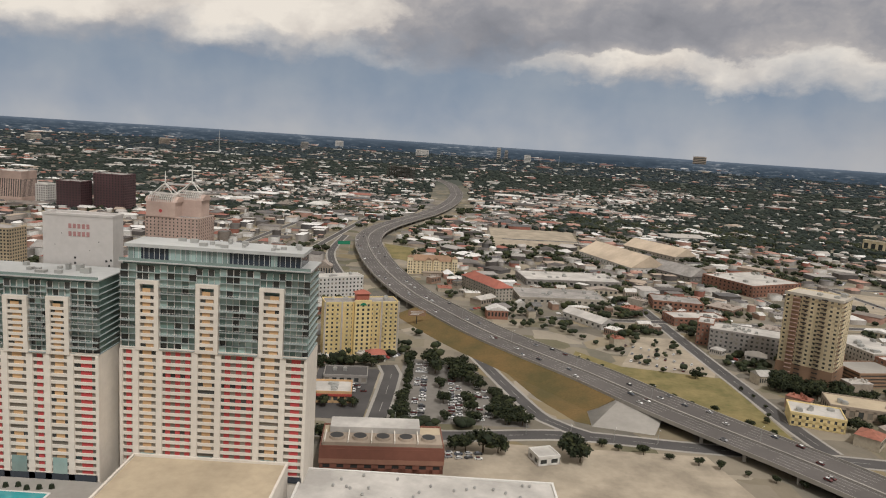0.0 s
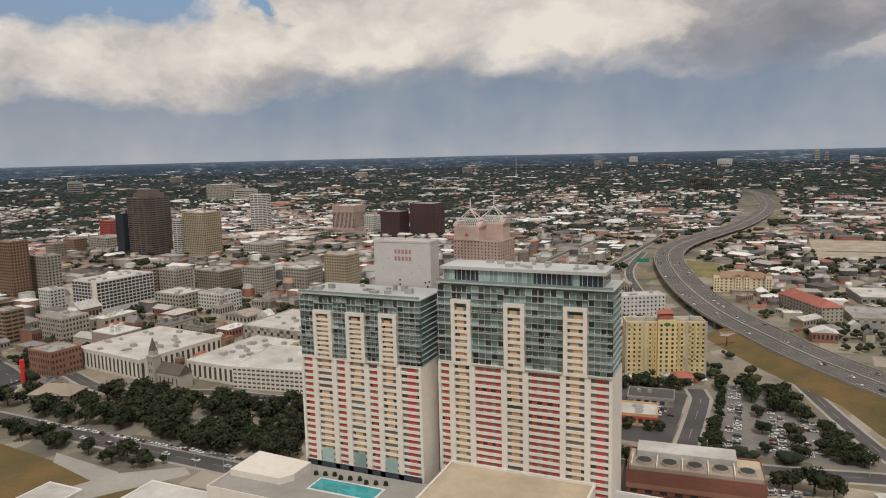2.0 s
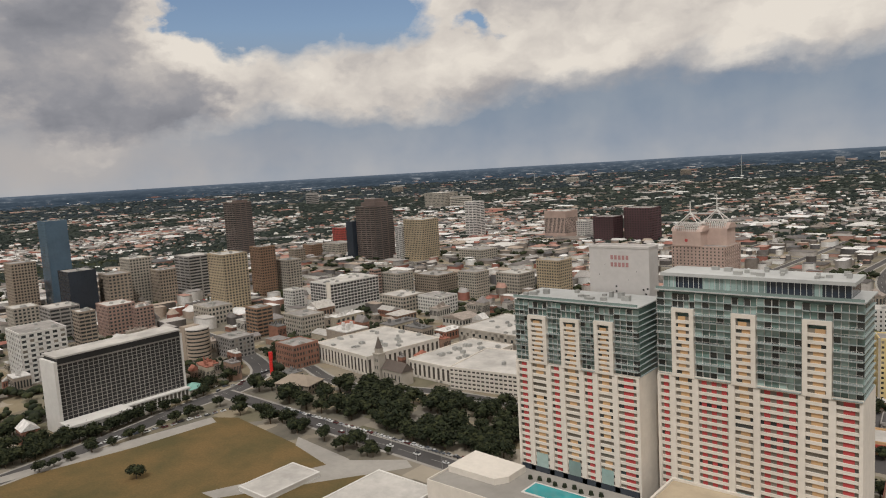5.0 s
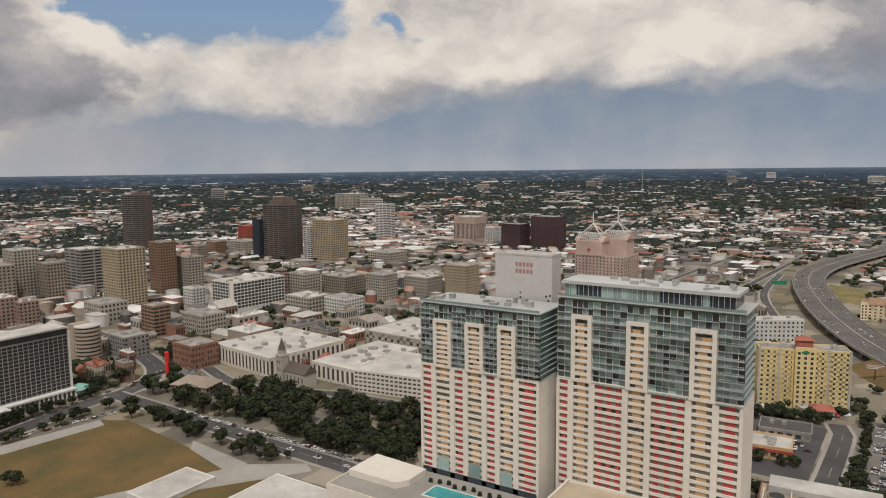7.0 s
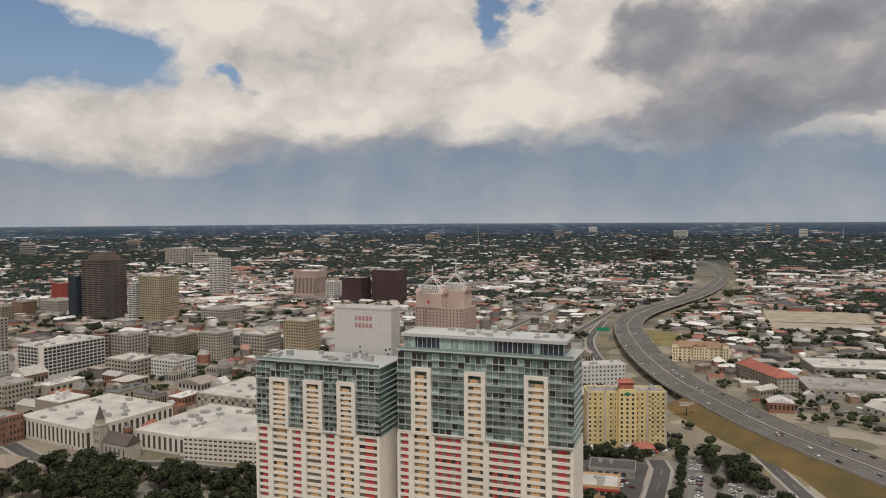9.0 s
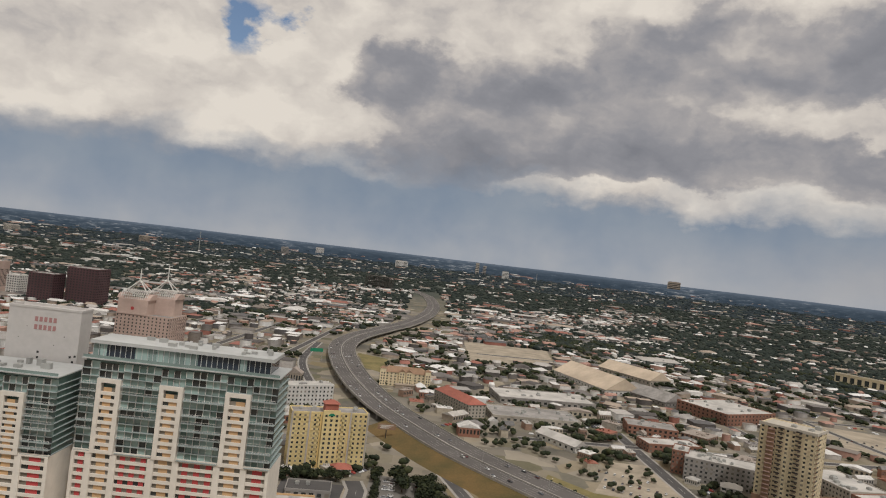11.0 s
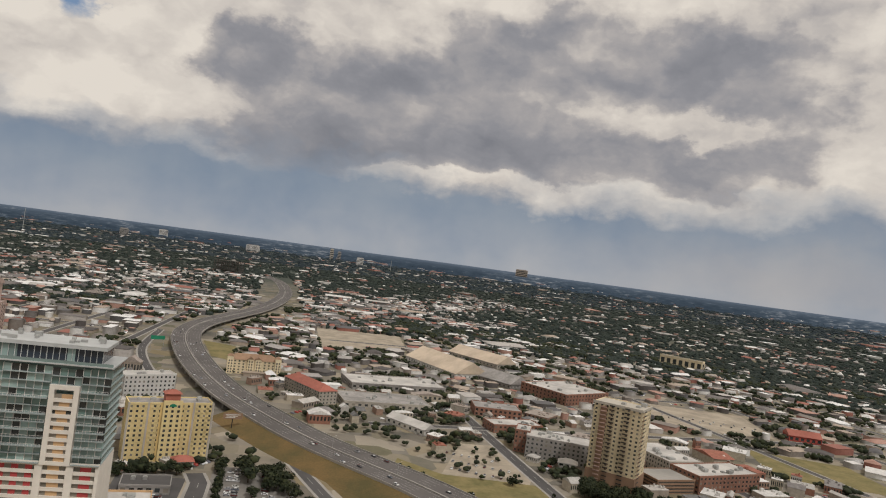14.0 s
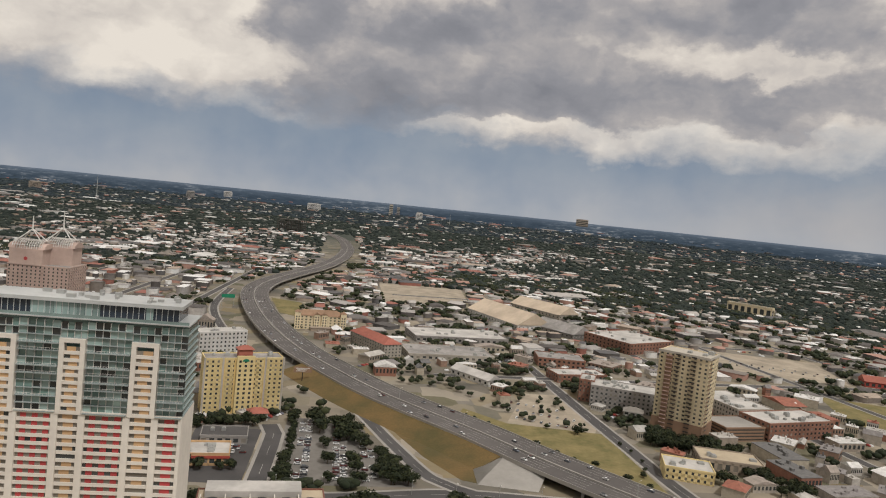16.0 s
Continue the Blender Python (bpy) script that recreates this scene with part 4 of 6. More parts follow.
for k, (cx, z) in enumerate(((13.4, 106), (13.4, 108.3), (27, 107.5), (29, 108), (28.2, 105.5), (5, 114), (20, 112), (24, 116), (8, 119))):
    part("vent", Shape().box(0, 0.9 if k < 5 else 0.35, -0.05, 0.1, 0, 0.9 if k < 5 else 0.35), M["black"], crown, m=pose(cx, 0, z))
back = thing("hotel_side_wing", "plain cream side wing behind the hotel", "hotel", -202.0, 283.5, 0, 0)
part("wall", Shape().box(0, 4.2, 0, 18, 0, 92), M["plaster"], back)
part("sign_bar", Shape().box(1.2, 3.0, -0.2, 0, 86, 88).box(1.8, 2.4, -0.2, 0, 84.5, 86), M["redpanel"], back)

# ---- the hotel's podium, pool and the halls round it ----
pod = thing("hotel_podium", "cream podium with a pool terrace before the hotel", "podium", -226, 236)
part("wall", Shape().box(0, 99.5, 0, 38.8, 0, 20.5), M["plaster"], pod)
part("terrace", Shape().box(0.6, 98.5, 0.6, 38, 20.504, 20.9), M["concrete"], pod)
part("parapet", Shape().box(0, 99, 0, 0.5, 20.51, 21.9).box(0, 0.5, 0.5, 38.5, 20.51, 21.9), M["plaster"], pod)
part("pool_rim", Shape().box(44, 78, 15, 27, 20.9, 21.2), M["white"], pod)
part("pool_water", Shape().box(45, 77, 16, 26, 21.2, 21.24), M["water"], pod, "turquoise swimming pool water")
block = Shape().prism([(2, 14), (30, 14), (34, 20), (34, 34), (2, 36)], 20.9, 24)
part("terrace_block", block, M["plaster"], pod)
for k in range(9):
    part("planter", Shape().prism([(math.cos(i) * 1.4, math.sin(i) * 1.1) for i in range(6)], 20.9, 22.6, top=0.7), M["leaf"], pod, m=pose(40 + k * 4.5, 29 + (k % 3), 0))
take([(-226, 236), (-126, 236), (-126, 275), (-226, 275)], 4)


def flat_hall(name, label, x0, x1, y0, y1, h, wall, roof, rim=1.2):
    ob = thing(name, label, "hall", x0, y0)
    w, d = x1 - x0, y1 - y0
    part("wall", Shape().box(0, w, 0, d, 0, h), M[wall], ob)
    part("roof", Shape().box(0.8, w - 0.8, 0.8, d - 0.8, h + 0.004, h + 0.2), M[roof], ob)
    part("parapet", Shape().box(-0.2, w + 0.2, -0.2, 0.8, h - 0.4, h + rim).box(-0.2, w + 0.2, d - 0.8, d + 0.2, h - 0.4, h + rim).box(-0.2, 0.8, 0.8, d - 0.8, h - 0.4, h + rim).box(w - 0.8, w + 0.2, 0.8, d - 0.8, h - 0.4, h + rim), M[wall], ob)
    take([(x0, y0), (x1, y0), (x1, y1), (x0, y1)], 4)
    return ob


flat_hall("theatre", "theatre hall with a bare tan flat roof", -124, -58.5, 210, 283.2, 29, "plaster", "tanroof")
centre = flat_hall("convention_hall", "convention hall with a wide white membrane roof", -54, 57, 214, 297, 21, "white", "whiteroof", 0.8)
for k in range(26):
    rng = random.Random(k)
    part("roof_vent", Shape().box(0, 0.8, 0, 0.8, 0, 0.5).prism([(0.4 + 0.7 * math.cos(i * 1.05), 0.4 + 0.7 * math.sin(i * 1.05)) for i in range(6)], 0.5, 1.3, top=0.6), M["unit"], centre, m=pose(rng.uniform(4, 104), rng.uniform(40, 80), 21.2))

# brick cooling plant with fans on its roof
plant = building("cooling_plant", "long rust-brick cooling plant with round roof fans", -54, 337, 4.6, 63, 28, 13, "rust", 2, 9, glass="black", roof="tanroof", win=(0.5, 0.3), units=0)
part("fan_deck", Shape().box(1, 62, 1, 13, 13.3, 15.6), M["tan"], plant)
for k in range(5):
    ring = [(math.cos(i * math.pi / 9) * 4.1, math.sin(i * math.pi / 9) * 4.1) for i in range(18)]
    fan = part("fan_stack", Shape().prism(ring, 0, 1.3, top=0.93), M["tan"], plant, m=pose(8 + k * 11.8, 7, 15.6))
    part("fan_blade", Shape().prism([(x_ * 0.84, y_ * 0.84) for x_, y_ in ring], 1.3, 1.34), M["black"], fan)
    part("divider", Shape().box(0, 0.5, 0.5, 13.5, 15.6, 17.0), M["plaster"], plant, m=pose(2 + k * 11.8, 0, 0))
part("upper_roof", Shape().box(4, 51, 14.5, 28, 13.3, 18), M["whiteroof"], plant, "stained white membrane roof")
part("lower_band", Shape().box(-0.3, 63.3, -0.35, -0.02, 4.7, 7.2), M["brick"], plant)
part("upper_cladding", Shape().box(-0.3, 63.3, -0.30, -0.02, 7.2, 12.7), M["rust"], plant)

# ---- the yellow hotel ----
yh = building("yellow_hotel", "twelve-storey yellow stucco hotel with white trim", -84.0, 525.0, 18.2, 57.5, 18, 41, "yellow", 12, 15, 4, win=(0.42, 0.5), roof="roof", units=5)
for a0, a1 in ((22.5, 35.5),):
    part("centre_bay", Shape().box(a0, a1, -1.6, 0.0, 0, 43.5), M["yellow"], yh)
    for f in range(12):
        for k in range(3):
            part("window", pane_mesh("glass"), None, yh, m=Matrix.Translation((a0 + 2.4 + k * 4.1, -1.68, 1.0 + f * 3.42)) @ Matrix.Diagonal((1.7, 1, 1.8, 1)))
for a in (0, 13, 44, 57.5):
    part("corner_strip", Shape().box(a - 0.7, a + 0.7, -0.35, 0.0, 0, 42.2), M["cream"], yh)
for a0, a1 in ((13.8, 22.4), (35.6, 43.3)):
    for k in (0, 2):
        part("gold_strip", Shape().box(a0 + k * 3.84 - 0.6, a0 + k * 3.84 + 0.6, -0.22, -0.02, 0, 42), M["deepyellow"], yh)
part("top_bay", Shape().box(24, 34, 1, 9, 41, 48).hip(23.4, 34.6, 0.4, 9.6, 48, 2.6), M["redroof"], yh, "red tiled roof turret")
part("sign_disc", Shape().prism([(29 + 2.6 * math.cos(i * math.pi / 8), 45.0 + 2.0 * math.sin(i * math.pi / 8)) for i in range(9)], 0, 0.3), M["green"], yh, "green arched sign", m=Matrix(((1, 0, 0, 0), (0, 0, -1, -1.65), (0, 1, 0, 0), (0, 0, 0, 1))) @ Matrix.Translation((0, -5.5, 0)))
can = thing("entrance_canopy", "red tiled entrance canopy on white posts", "canopy", -50, 516, 0, 14)
part("roof", Shape().hip(0, 15, 0, 11, 5.5, 3.2), M["redroof"], can)
for px, py in ((1, 1), (14, 1), (1, 10), (14, 10)):
    part("post", Shape().box(-0.5, 0.5, -0.5, 0.5, 0, 5.5), M["white"], can, m=pose(px, py, 0))
building("white_hotel", "low white hotel with square dark windows", -119, 698, 29, 48, 18, 24, "white", 6, 12, win=(0.45, 0.5), roof="whiteroof")
resto = building("restaurant", "small restaurant with a white roof and orange front", -78, 428, 6, 28, 22, 6.5, "orange", 1, 7, win=(0.7, 0.5), roof="whiteroof", units=6, parapet=1.4)
part("fascia", Shape().box(-0.4, 28.4, -0.5, -0.1, 4.6, 6.2), M["red"], resto)
building("corner_shop", "small dark-roofed shop beside the hotel car park", -74, 466, 5, 30, 20, 5, "grey", 1, 6, roof="asphalt", units=2)

# ---- east of the highway ----
condo = building("apartment_tower", "buff twenty-storey apartment tower with stacked balconies", 274.6, 548.8, -43.5, 40.5, 29, 68, "condo", 20, 9, 6, win=(0.42, 0.5), roof="cream", units=3)
for f in range(20):
    for a0 in (13.6, 26.5):
        bal = part("balcony", Shape().box(a0, a0 + 4.4, -1.5, -0.02, 2.2 + f * 3.4, 2.4 + f * 3.4), M["brown"], condo)
        part("railing", Shape().box(a0, a0 + 4.4, -1.5, -1.42, 2.4 + f * 3.4, 3.4 + f * 3.4), M["black"], bal)
    bal = part("balcony", Shape().box(40.55, 42.0, 3, 8, 2.2 + f * 3.4, 2.4 + f * 3.4), M["brown"], condo)
    part("railing", Shape().box(41.92, 42.0, 3, 8, 2.4 + f * 3.4, 3.4 + f * 3.4), M["black"], bal)
part("brown_bay", Shape().box(6.0, 11.5, -0.8, -0.05, 0, 66), M["brown"], condo)
for f in range(20):
    part("balcony", Shape().box(6.2, 11.3, -1.9, -0.82, 2.2 + f * 3.3, 2.9 + f * 3.3), M["pink"], condo)
part("base_band", Shape().box(-0.6, 41.1, -0.7, 29.6, 0, 13), M["brown"], condo, "brown brick base storeys")
part("cornice", Shape().box(-0.8, 41.3, -0.8, 0.0, 67.2, 69.4).box(40.5, 41.3, 0, 29, 67.2, 69.4), M["cream"], condo)
building("apartment_block", "new brick and grey panel apartment block", 243, 611, -24, 58, 30, 19, "grey", 5, 14, roof="whiteroof", win=(0.45, 0.5), units=9)
building("apartment_block", "brick end of a new apartment block", 238, 628, -24, 14, 26, 20, "brick", 5, 4, roof="whiteroof", win=(0.45, 0.5), units=3)
bm_ = building("apartment_block", "brick apartment block with a white courtyard roof", 372, 533, 14.5, 76, 34, 15, "brick", 4, 16, roof="whiteroof", win=(0.5, 0.5), units=12)
building("apartment_block", "pale apartment wing with a white roof and courtyard", 366, 572, 10, 40, 62, 15, "cream", 4, 10, roof="whiteroof", win=(0.5, 0.5), units=12)
# dark bands stand in for the shade inside the open decks
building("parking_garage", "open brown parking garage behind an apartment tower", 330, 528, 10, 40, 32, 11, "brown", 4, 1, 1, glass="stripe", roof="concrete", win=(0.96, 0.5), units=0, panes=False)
tan_house = building("gabled_apartments", "buff five-storey apartment house with turrets and a brown tile roof", -38, 878, 6, 60, 22, 17, "condo", 5, 12, roof="orangeroof", win=(0.4, 0.5), roof_kind="hip")
for a in (-1.5, 22, 31, 54.5):
    tall = 21 if a in (-1.5, 54.5) else 18.5
    bay = part("turret" if tall > 20 else "gabled_bay", Shape().box(a, a + 7, -2.2, 5, 0, tall), M["condo"], tan_house)
    part("turret_roof", Shape().hip(a, a + 7, -2.2, 5, tall + 0.01, 3.2, 0.5, tall < 20), M["orangeroof"], bay)
    for f in range(5):
        for k in (1.2, 4.2):
            part("window", pane_mesh("glass"), None, bay, m=Matrix.Translation((a + k + 0.8, -2.27, 1.4 + f * 3.3)) @ Matrix.Diagonal((1.5, 1, 1.9, 1)))
part("porch", Shape().box(18, 42, -12, -2.4, 0, 4).box(17.4, 42.6, -12.6, -2.3, 4, 4.6), M["tan"], tan_house)
building("gabled_apartments", "cream apartment house with a long red tile roof", 27.7, 818.5, -62.6, 77, 22, 14, "cream", 4, 14, 5, roof="redroof", win=(0.4, 0.5), roof_kind="hip")
building("brick_warehouse", "long red brick warehouse with a flat roof", 352, 932, -62, 80, 92, 14, "brick", 3, 12, roof="whiteroof", win=(0.4, 0.5), units=10)
building("brick_warehouse", "low red brick workshop with tall windows", 238, 764, -8, 54, 36, 9, "brick", 2, 10, roof="roof", win=(0.5, 0.55), units=5)
building("brick_warehouse", "low red brick store with a white roof", 238, 690, 10, 58, 26, 8, "brick", 2, 11, roof="whiteroof", win=(0.5, 0.5), units=5)
building("long_shed", "long metal warehouse with a buff gabled roof", 221, 1115, -70, 142, 60, 8, "white", 1, 18, 8, roof="buffroof", win=(0.3, 0.3), roof_kind="gable")
building("long_shed", "cream metal warehouse with a buff gabled roof", 318, 1220, -62, 120, 46, 8, "cream", 1, 14, 6, roof="buffroof", win=(0.3, 0.3), roof_kind="gable")
building("long_shed", "low grey metal shed with a gabled roof", 300, 1010, -60, 80, 40, 7, "grey", 1, 10, 6, roof="roof", win=(0.3, 0.3), roof_kind="gable")
building("flat_depot", "wide low depot with a grey gravel roof", 90, 751, 6, 98, 52, 6, "cream", 1, 14, roof="roof", win=(0.5, 0.4), units=12)
building("flat_depot", "wide low depot with a pale roof", 108, 850, 8, 122, 58, 7, "grey", 1, 16, roof="whiteroof", win=(0.5, 0.4), units=10)
building("gabled_house", "white metal-roofed workshop among trees", 128, 699, -56, 53, 17, 6, "white", 1, 7, roof="whiteroof", win=(0.4, 0.4), roof_kind="gable")
building("corner_house", "two-storey pale yellow corner building with a white roof", 235, 442, -19.5, 33, 24, 8.5, "yellow", 2, 8, roof="whiteroof", win=(0.4, 0.5), units=4)
building("corner_house", "tan brick shop with an orange-brown roof", 272, 462, -16, 44, 26, 8, "tan", 1, 8, roof="tanroof", units=3)
building("corner_house", "small white boarded house by the street", 262, 577, -25, 16, 12, 7, "white", 2, 3, roof="whiteroof", roof_kind="hip", units=0)
building("slab_apartments", "far row of cream apartment slabs among trees", 862, 1440, -52, 95, 16, 21, "condo", 1, 7, roof="roof", units=2)
building("metal_shed", "white metal shed by the street", 60, 358, 20, 13, 12, 4.5, "white", 1, 2, roof="whiteroof", units=0)
building("red_shed", "dark red barn with a pitched roof", 655, 770, -20, 40, 22, 7, "red", 1, 6, roof="redroof", roof_kind="gable", units=0)
frame_ob = thing("building_frame", "bare dark steel frame of a half-built tower", "construction", -235, 2931, 0, -20)
s = Shape()
for i in range(8):
    for j in range(3):
        s.box(i * 15 - 1, i * 15 + 1, j * 20 - 1, j * 20 + 1, 0, 46)
for k in range(6):
    s.box(-1, 106, -1, 41, k * 9, k * 9 + 1.6)
part("frame", s, M["stripe"], frame_ob)

# ---- downtown, nearer ----
def lattice_hotel():
    ob = building("dark_grid_hotel", "dark slab hotel with a pale egg-crate facade", -519, 185, 90.4, 92, 22, 49, "lattice", 16, 26, 3, glass="black", win=(0.89, 0.86), ground_floor=7, roof="whiteroof", units=6)
    part("top_storey", Shape().box(0.4, 91.6, -0.7, 21, 50.05, 54.2), M["black"], ob)
    part("top_roof", Shape().box(-0.5, 92.5, -1.2, 22.5, 54.2, 55.4), M["whiteroof"], ob)
    part("end_wall", Shape().box(-2.4, -0.12, -1.5, 22.5, 0, 52), M["white"], ob)
    part("end_wall", Shape().box(92.12, 93.4, -0.8, 22.2, 0, 52), M["white"], ob)
    part("entrance_wing", Shape().box(-2, 40, -16, -0.2, 0, 8.5).box(-3, 41, -17, -0.4, 8.5, 10), M["white"], ob)
    for k in range(12):
        part("window", pane_mesh("glass"), None, ob, m=Matrix.Translation((1.5 + k * 3.2, -16.1, 2)) @ Matrix.Diagonal((2.2, 1, 4, 1)))
    arcade = Shape()
    for k in range(16):
        arcade.box(42 + k * 3.3, 43 + k * 3.3, -6, -5, 0, 8)
    arcade.box(41, 93, -6.5, -0.4, 8, 9.2)
    part("arcade", arcade, M["white"], ob)
    part("copper_roof", Shape().hip(92, 106, -8, 8, 7, 3), M["copper"], ob, "green copper pavilion roof")
    part("pavilion", Shape().box(92.5, 105.5, -7.5, 7.5, 0, 7), M["cream"], ob)


lattice_hotel()
st = building("striped_hotel", "white hotel with a dark gridded facade", -690, 545, -5, 42, 74, 38, "white", 8, 8, 15, win=(0.87, 0.74), glass="black", ground_floor=8, roof="whiteroof", units=8, panes=True)
part("end_wall", Shape().box(35, 43, -1.0, -0.05, 0, 41), M["plaster"], st)
building("office_building", "cream hall with a pale roof terrace", -625, 599, -5, 43, 35, 18, "cream", 4, 9, roof="whiteroof", units=4)


def mall(name, label, x, y, turn, w, d, h, n):
    """A windowless shopping block with tall slots between pale fins, their shade painted as dark panes."""
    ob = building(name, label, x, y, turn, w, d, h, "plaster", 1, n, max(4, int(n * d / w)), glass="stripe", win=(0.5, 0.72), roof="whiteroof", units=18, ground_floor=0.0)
    return ob


mall("shopping_mall", "cream shopping mall with tall dark slots and a white roof", -510, 402, -8, 81, 80, 16, 16)
mall("shopping_mall", "cream shopping mall wing with tall dark slots", -401, 410, -3, 47, 80, 13.5, 9)
# shade of the open decks is painted as dark panes
building("parking_garage", "cream parking garage with shade-dark panes filling its open decks", -350, 402, 8, 100, 60, 16, "plaster", 5, 26, 12, glass="stripe", win=(0.72, 0.45), roof="whiteroof", units=3, panes=True)
building("shopping_hall", "pale mall roof with plant and skylights", -420, 500, -4, 150, 70, 19, "cream", 2, 20, 8, roof="whiteroof", win=(0.4, 0.3), units=26)
building("brick_arcade", "low brick arcade with a cluttered roof", -462, 321, 15, 32, 20, 8.5, "tan", 2, 8, roof="tan", roof_kind="hip", units=0)

ch = thing("church", "old pale stone church with a slate spire", "church", -417, 386, 0, -6)
part("tower", Shape().box(0, 7, 0, 7, 0, 22).box(-0.4, 7.4, -0.4, 7.4, 22, 23).box(1, 6, 1, 6, 23, 27), M["cream"], ch)
part("spire", Shape().prism([(3.5 + 3.1 * math.cos(i * math.pi / 4), 3.5 + 3.1 * math.sin(i * math.pi / 4)) for i in range(8)], 27, 36.5, top=0.04), M["slate"], ch, "dark slate spire")
part("nave", Shape().box(8, 32, 2, 14, 0, 11), M["cream"], ch)
part("roof", Shape().hip(8, 32, 2, 14, 11.01, 6.5, 0.6, True), M["slate"], ch)
for z in (4, 10, 16):
    for a in (1.8, 4.4):
        part("window", pane_mesh("black"), None, ch, m=Matrix.Translation((a + 0.4, -0.06, z)) @ Matrix.Diagonal((0.9, 1, 2.6, 1)))
for k in range(5):
    part("window", pane_mesh("black"), None, ch, m=Matrix.Translation((11 + k * 4.5, 1.94, 3)) @ Matrix.Diagonal((1.2, 1, 5, 1)))
take([(-419, 383), (-383, 383), (-383, 402), (-419, 402)])
sc = thing("steel_sculpture", "tall twisted bright red steel sculpture on a roundabout", "sculpture", -509, 352)
s = Shape()
for k in range(10):
    a = 0.5 * math.sin(k * 0.6)
    ring = [((1.9 - 0.05 * k) * (1.4 if 6 < k else 1) * math.cos(i * math.pi / 3 + k * 0.2) + a, (1.3 if 6 < k else 1.0) * math.sin(i * math.pi / 3 + k * 0.2) * 1.4 - a) for i in range(6)]
    s.prism(ring, k * 2.0, k * 2.0 + 2.02, top=0.95)
part("column", s, M["sculpture"], sc)
part("plinth", Shape().prism([(5 * math.cos(i * 0.393), 5 * math.sin(i * 0.393)) for i in range(16)], 0, 0.4), M["concrete"], sc)
rt = thing("round_hotel", "rounded tan hotel tower with stacked window bands", "hotel", -612, 345)
s, g = Shape(), Shape()
ring = [(11 * math.cos(i * math.pi / 14), 11 * math.sin(i * math.pi / 14)) for i in range(28)]
for k in range(9):
    s.prism(ring, k * 3.5, k * 3.5 + 2.0)
    g.prism([(p[0] * 0.93, p[1] * 0.93) for p in ring], k * 3.5 + 2.0, k * 3.5 + 3.5)
s.box(-18, -9, -8, 8, 0, 33)
part("wall", s, M["tan"], rt)
part("window_band", g, M["glass"], rt)
part("roof", Shape().prism(ring, 31.5, 32.3), M["whiteroof"], rt)
take([(-632, 333), (-600, 333), (-600, 357), (-632, 357)], 3)


def spire_hotel():
    ob = building("vaulted_hotel", "pink granite hotel with vaulted roofs and two spires", -394, 936, -5, 74, 50, 44, "pinkgranite", 10, 14, 8, win=(0.35, 0.5), units=0)
    for n, (cx, cy, w, d, top, tip) in enumerate(((22, 12, 40, 26, 64, 104), (50, 32, 38, 26, 67, 112))):
        part("upper_block", Shape().box(cx - w / 2, cx + w / 2, cy - d / 2, cy + d / 2, 44, top), M["pinkgranite"], ob)
        for sx in (-1, 1):
            v = Shape()
            for k in range(6):
                a0, a1 = math.pi * k / 6, math.pi * (k + 1) / 6
                v.add([(cx + sx * (w / 2 - 2) - 4 + 0, cy - d / 2 * math.cos(a0), top + 7 * math.sin(a0)), (cx + sx * (w / 2 - 2) + 4, cy - d / 2 * math.cos(a0), top + 7 * math.sin(a0)),
                       (cx + sx * (w / 2 - 2) + 4, cy - d / 2 * math.cos(a1), top + 7 * math.sin(a1)), (cx + sx * (w / 2 - 2) - 4, cy - d / 2 * math.cos(a1), top + 7 * math.sin(a1)),
                       (cx + sx * (w / 2 - 2) - 4, cy, top), (cx + sx * (w / 2 - 2) + 4, cy, top)], [(0, 1, 2, 3), (0, 3, 4), (1, 5, 2)])
            part("vault", v, M["pinkgranite"], ob)
        lat = Shape()
        for k in range(13):
            cx_ = cx - w * 0.44 + w * 0.88 * k / 12
            arc = [(cx_, cy - d * 0.47 * math.cos(math.pi * q / 8), top + 11 * math.sin(math.pi * q / 8)) for q in range(9)]
            for p0, p1 in zip(arc, arc[1:]):
                lat.bar(p0, p1, 0.42, sides=4)
        for q in (1, 2, 3, 4, 5, 6, 7):
            yy, zz = cy - d * 0.47 * math.cos(math.pi * q / 8), top + 11 * math.sin(math.pi * q / 8)
            lat.bar((cx - w * 0.44, yy, zz), (cx + w * 0.44, yy, zz), 0.35, sides=4)
        for sx in (-1, 1):
            for sy in (-1, 1):
                lat.bar((cx + sx * w * 0.4, cy + sy * d * 0.3, top + 8), (cx, cy, top + 24), 0.8, sides=4)
        part("roof_lattice", lat, M["white"], ob, "open white roof lattice")
        part("spire", Shape().bar((cx, cy, top + 21), (cx, cy, tip), 1.1, sides=6, r2=0.5), M["white"], ob)
    part("sign_disc", Shape().prism([(22 + 2.3 * math.cos(i * 0.52), 52 + 2.3 * math.sin(i * 0.52)) for i in range(12)], 0, 0.3), M["redpanel"], ob, "round red and white sign", m=Matrix(((1, 0, 0, 0), (0, 0, -1, -1.05), (0, 1, 0, 0), (0, 0, 0, 1))))


spire_hotel()

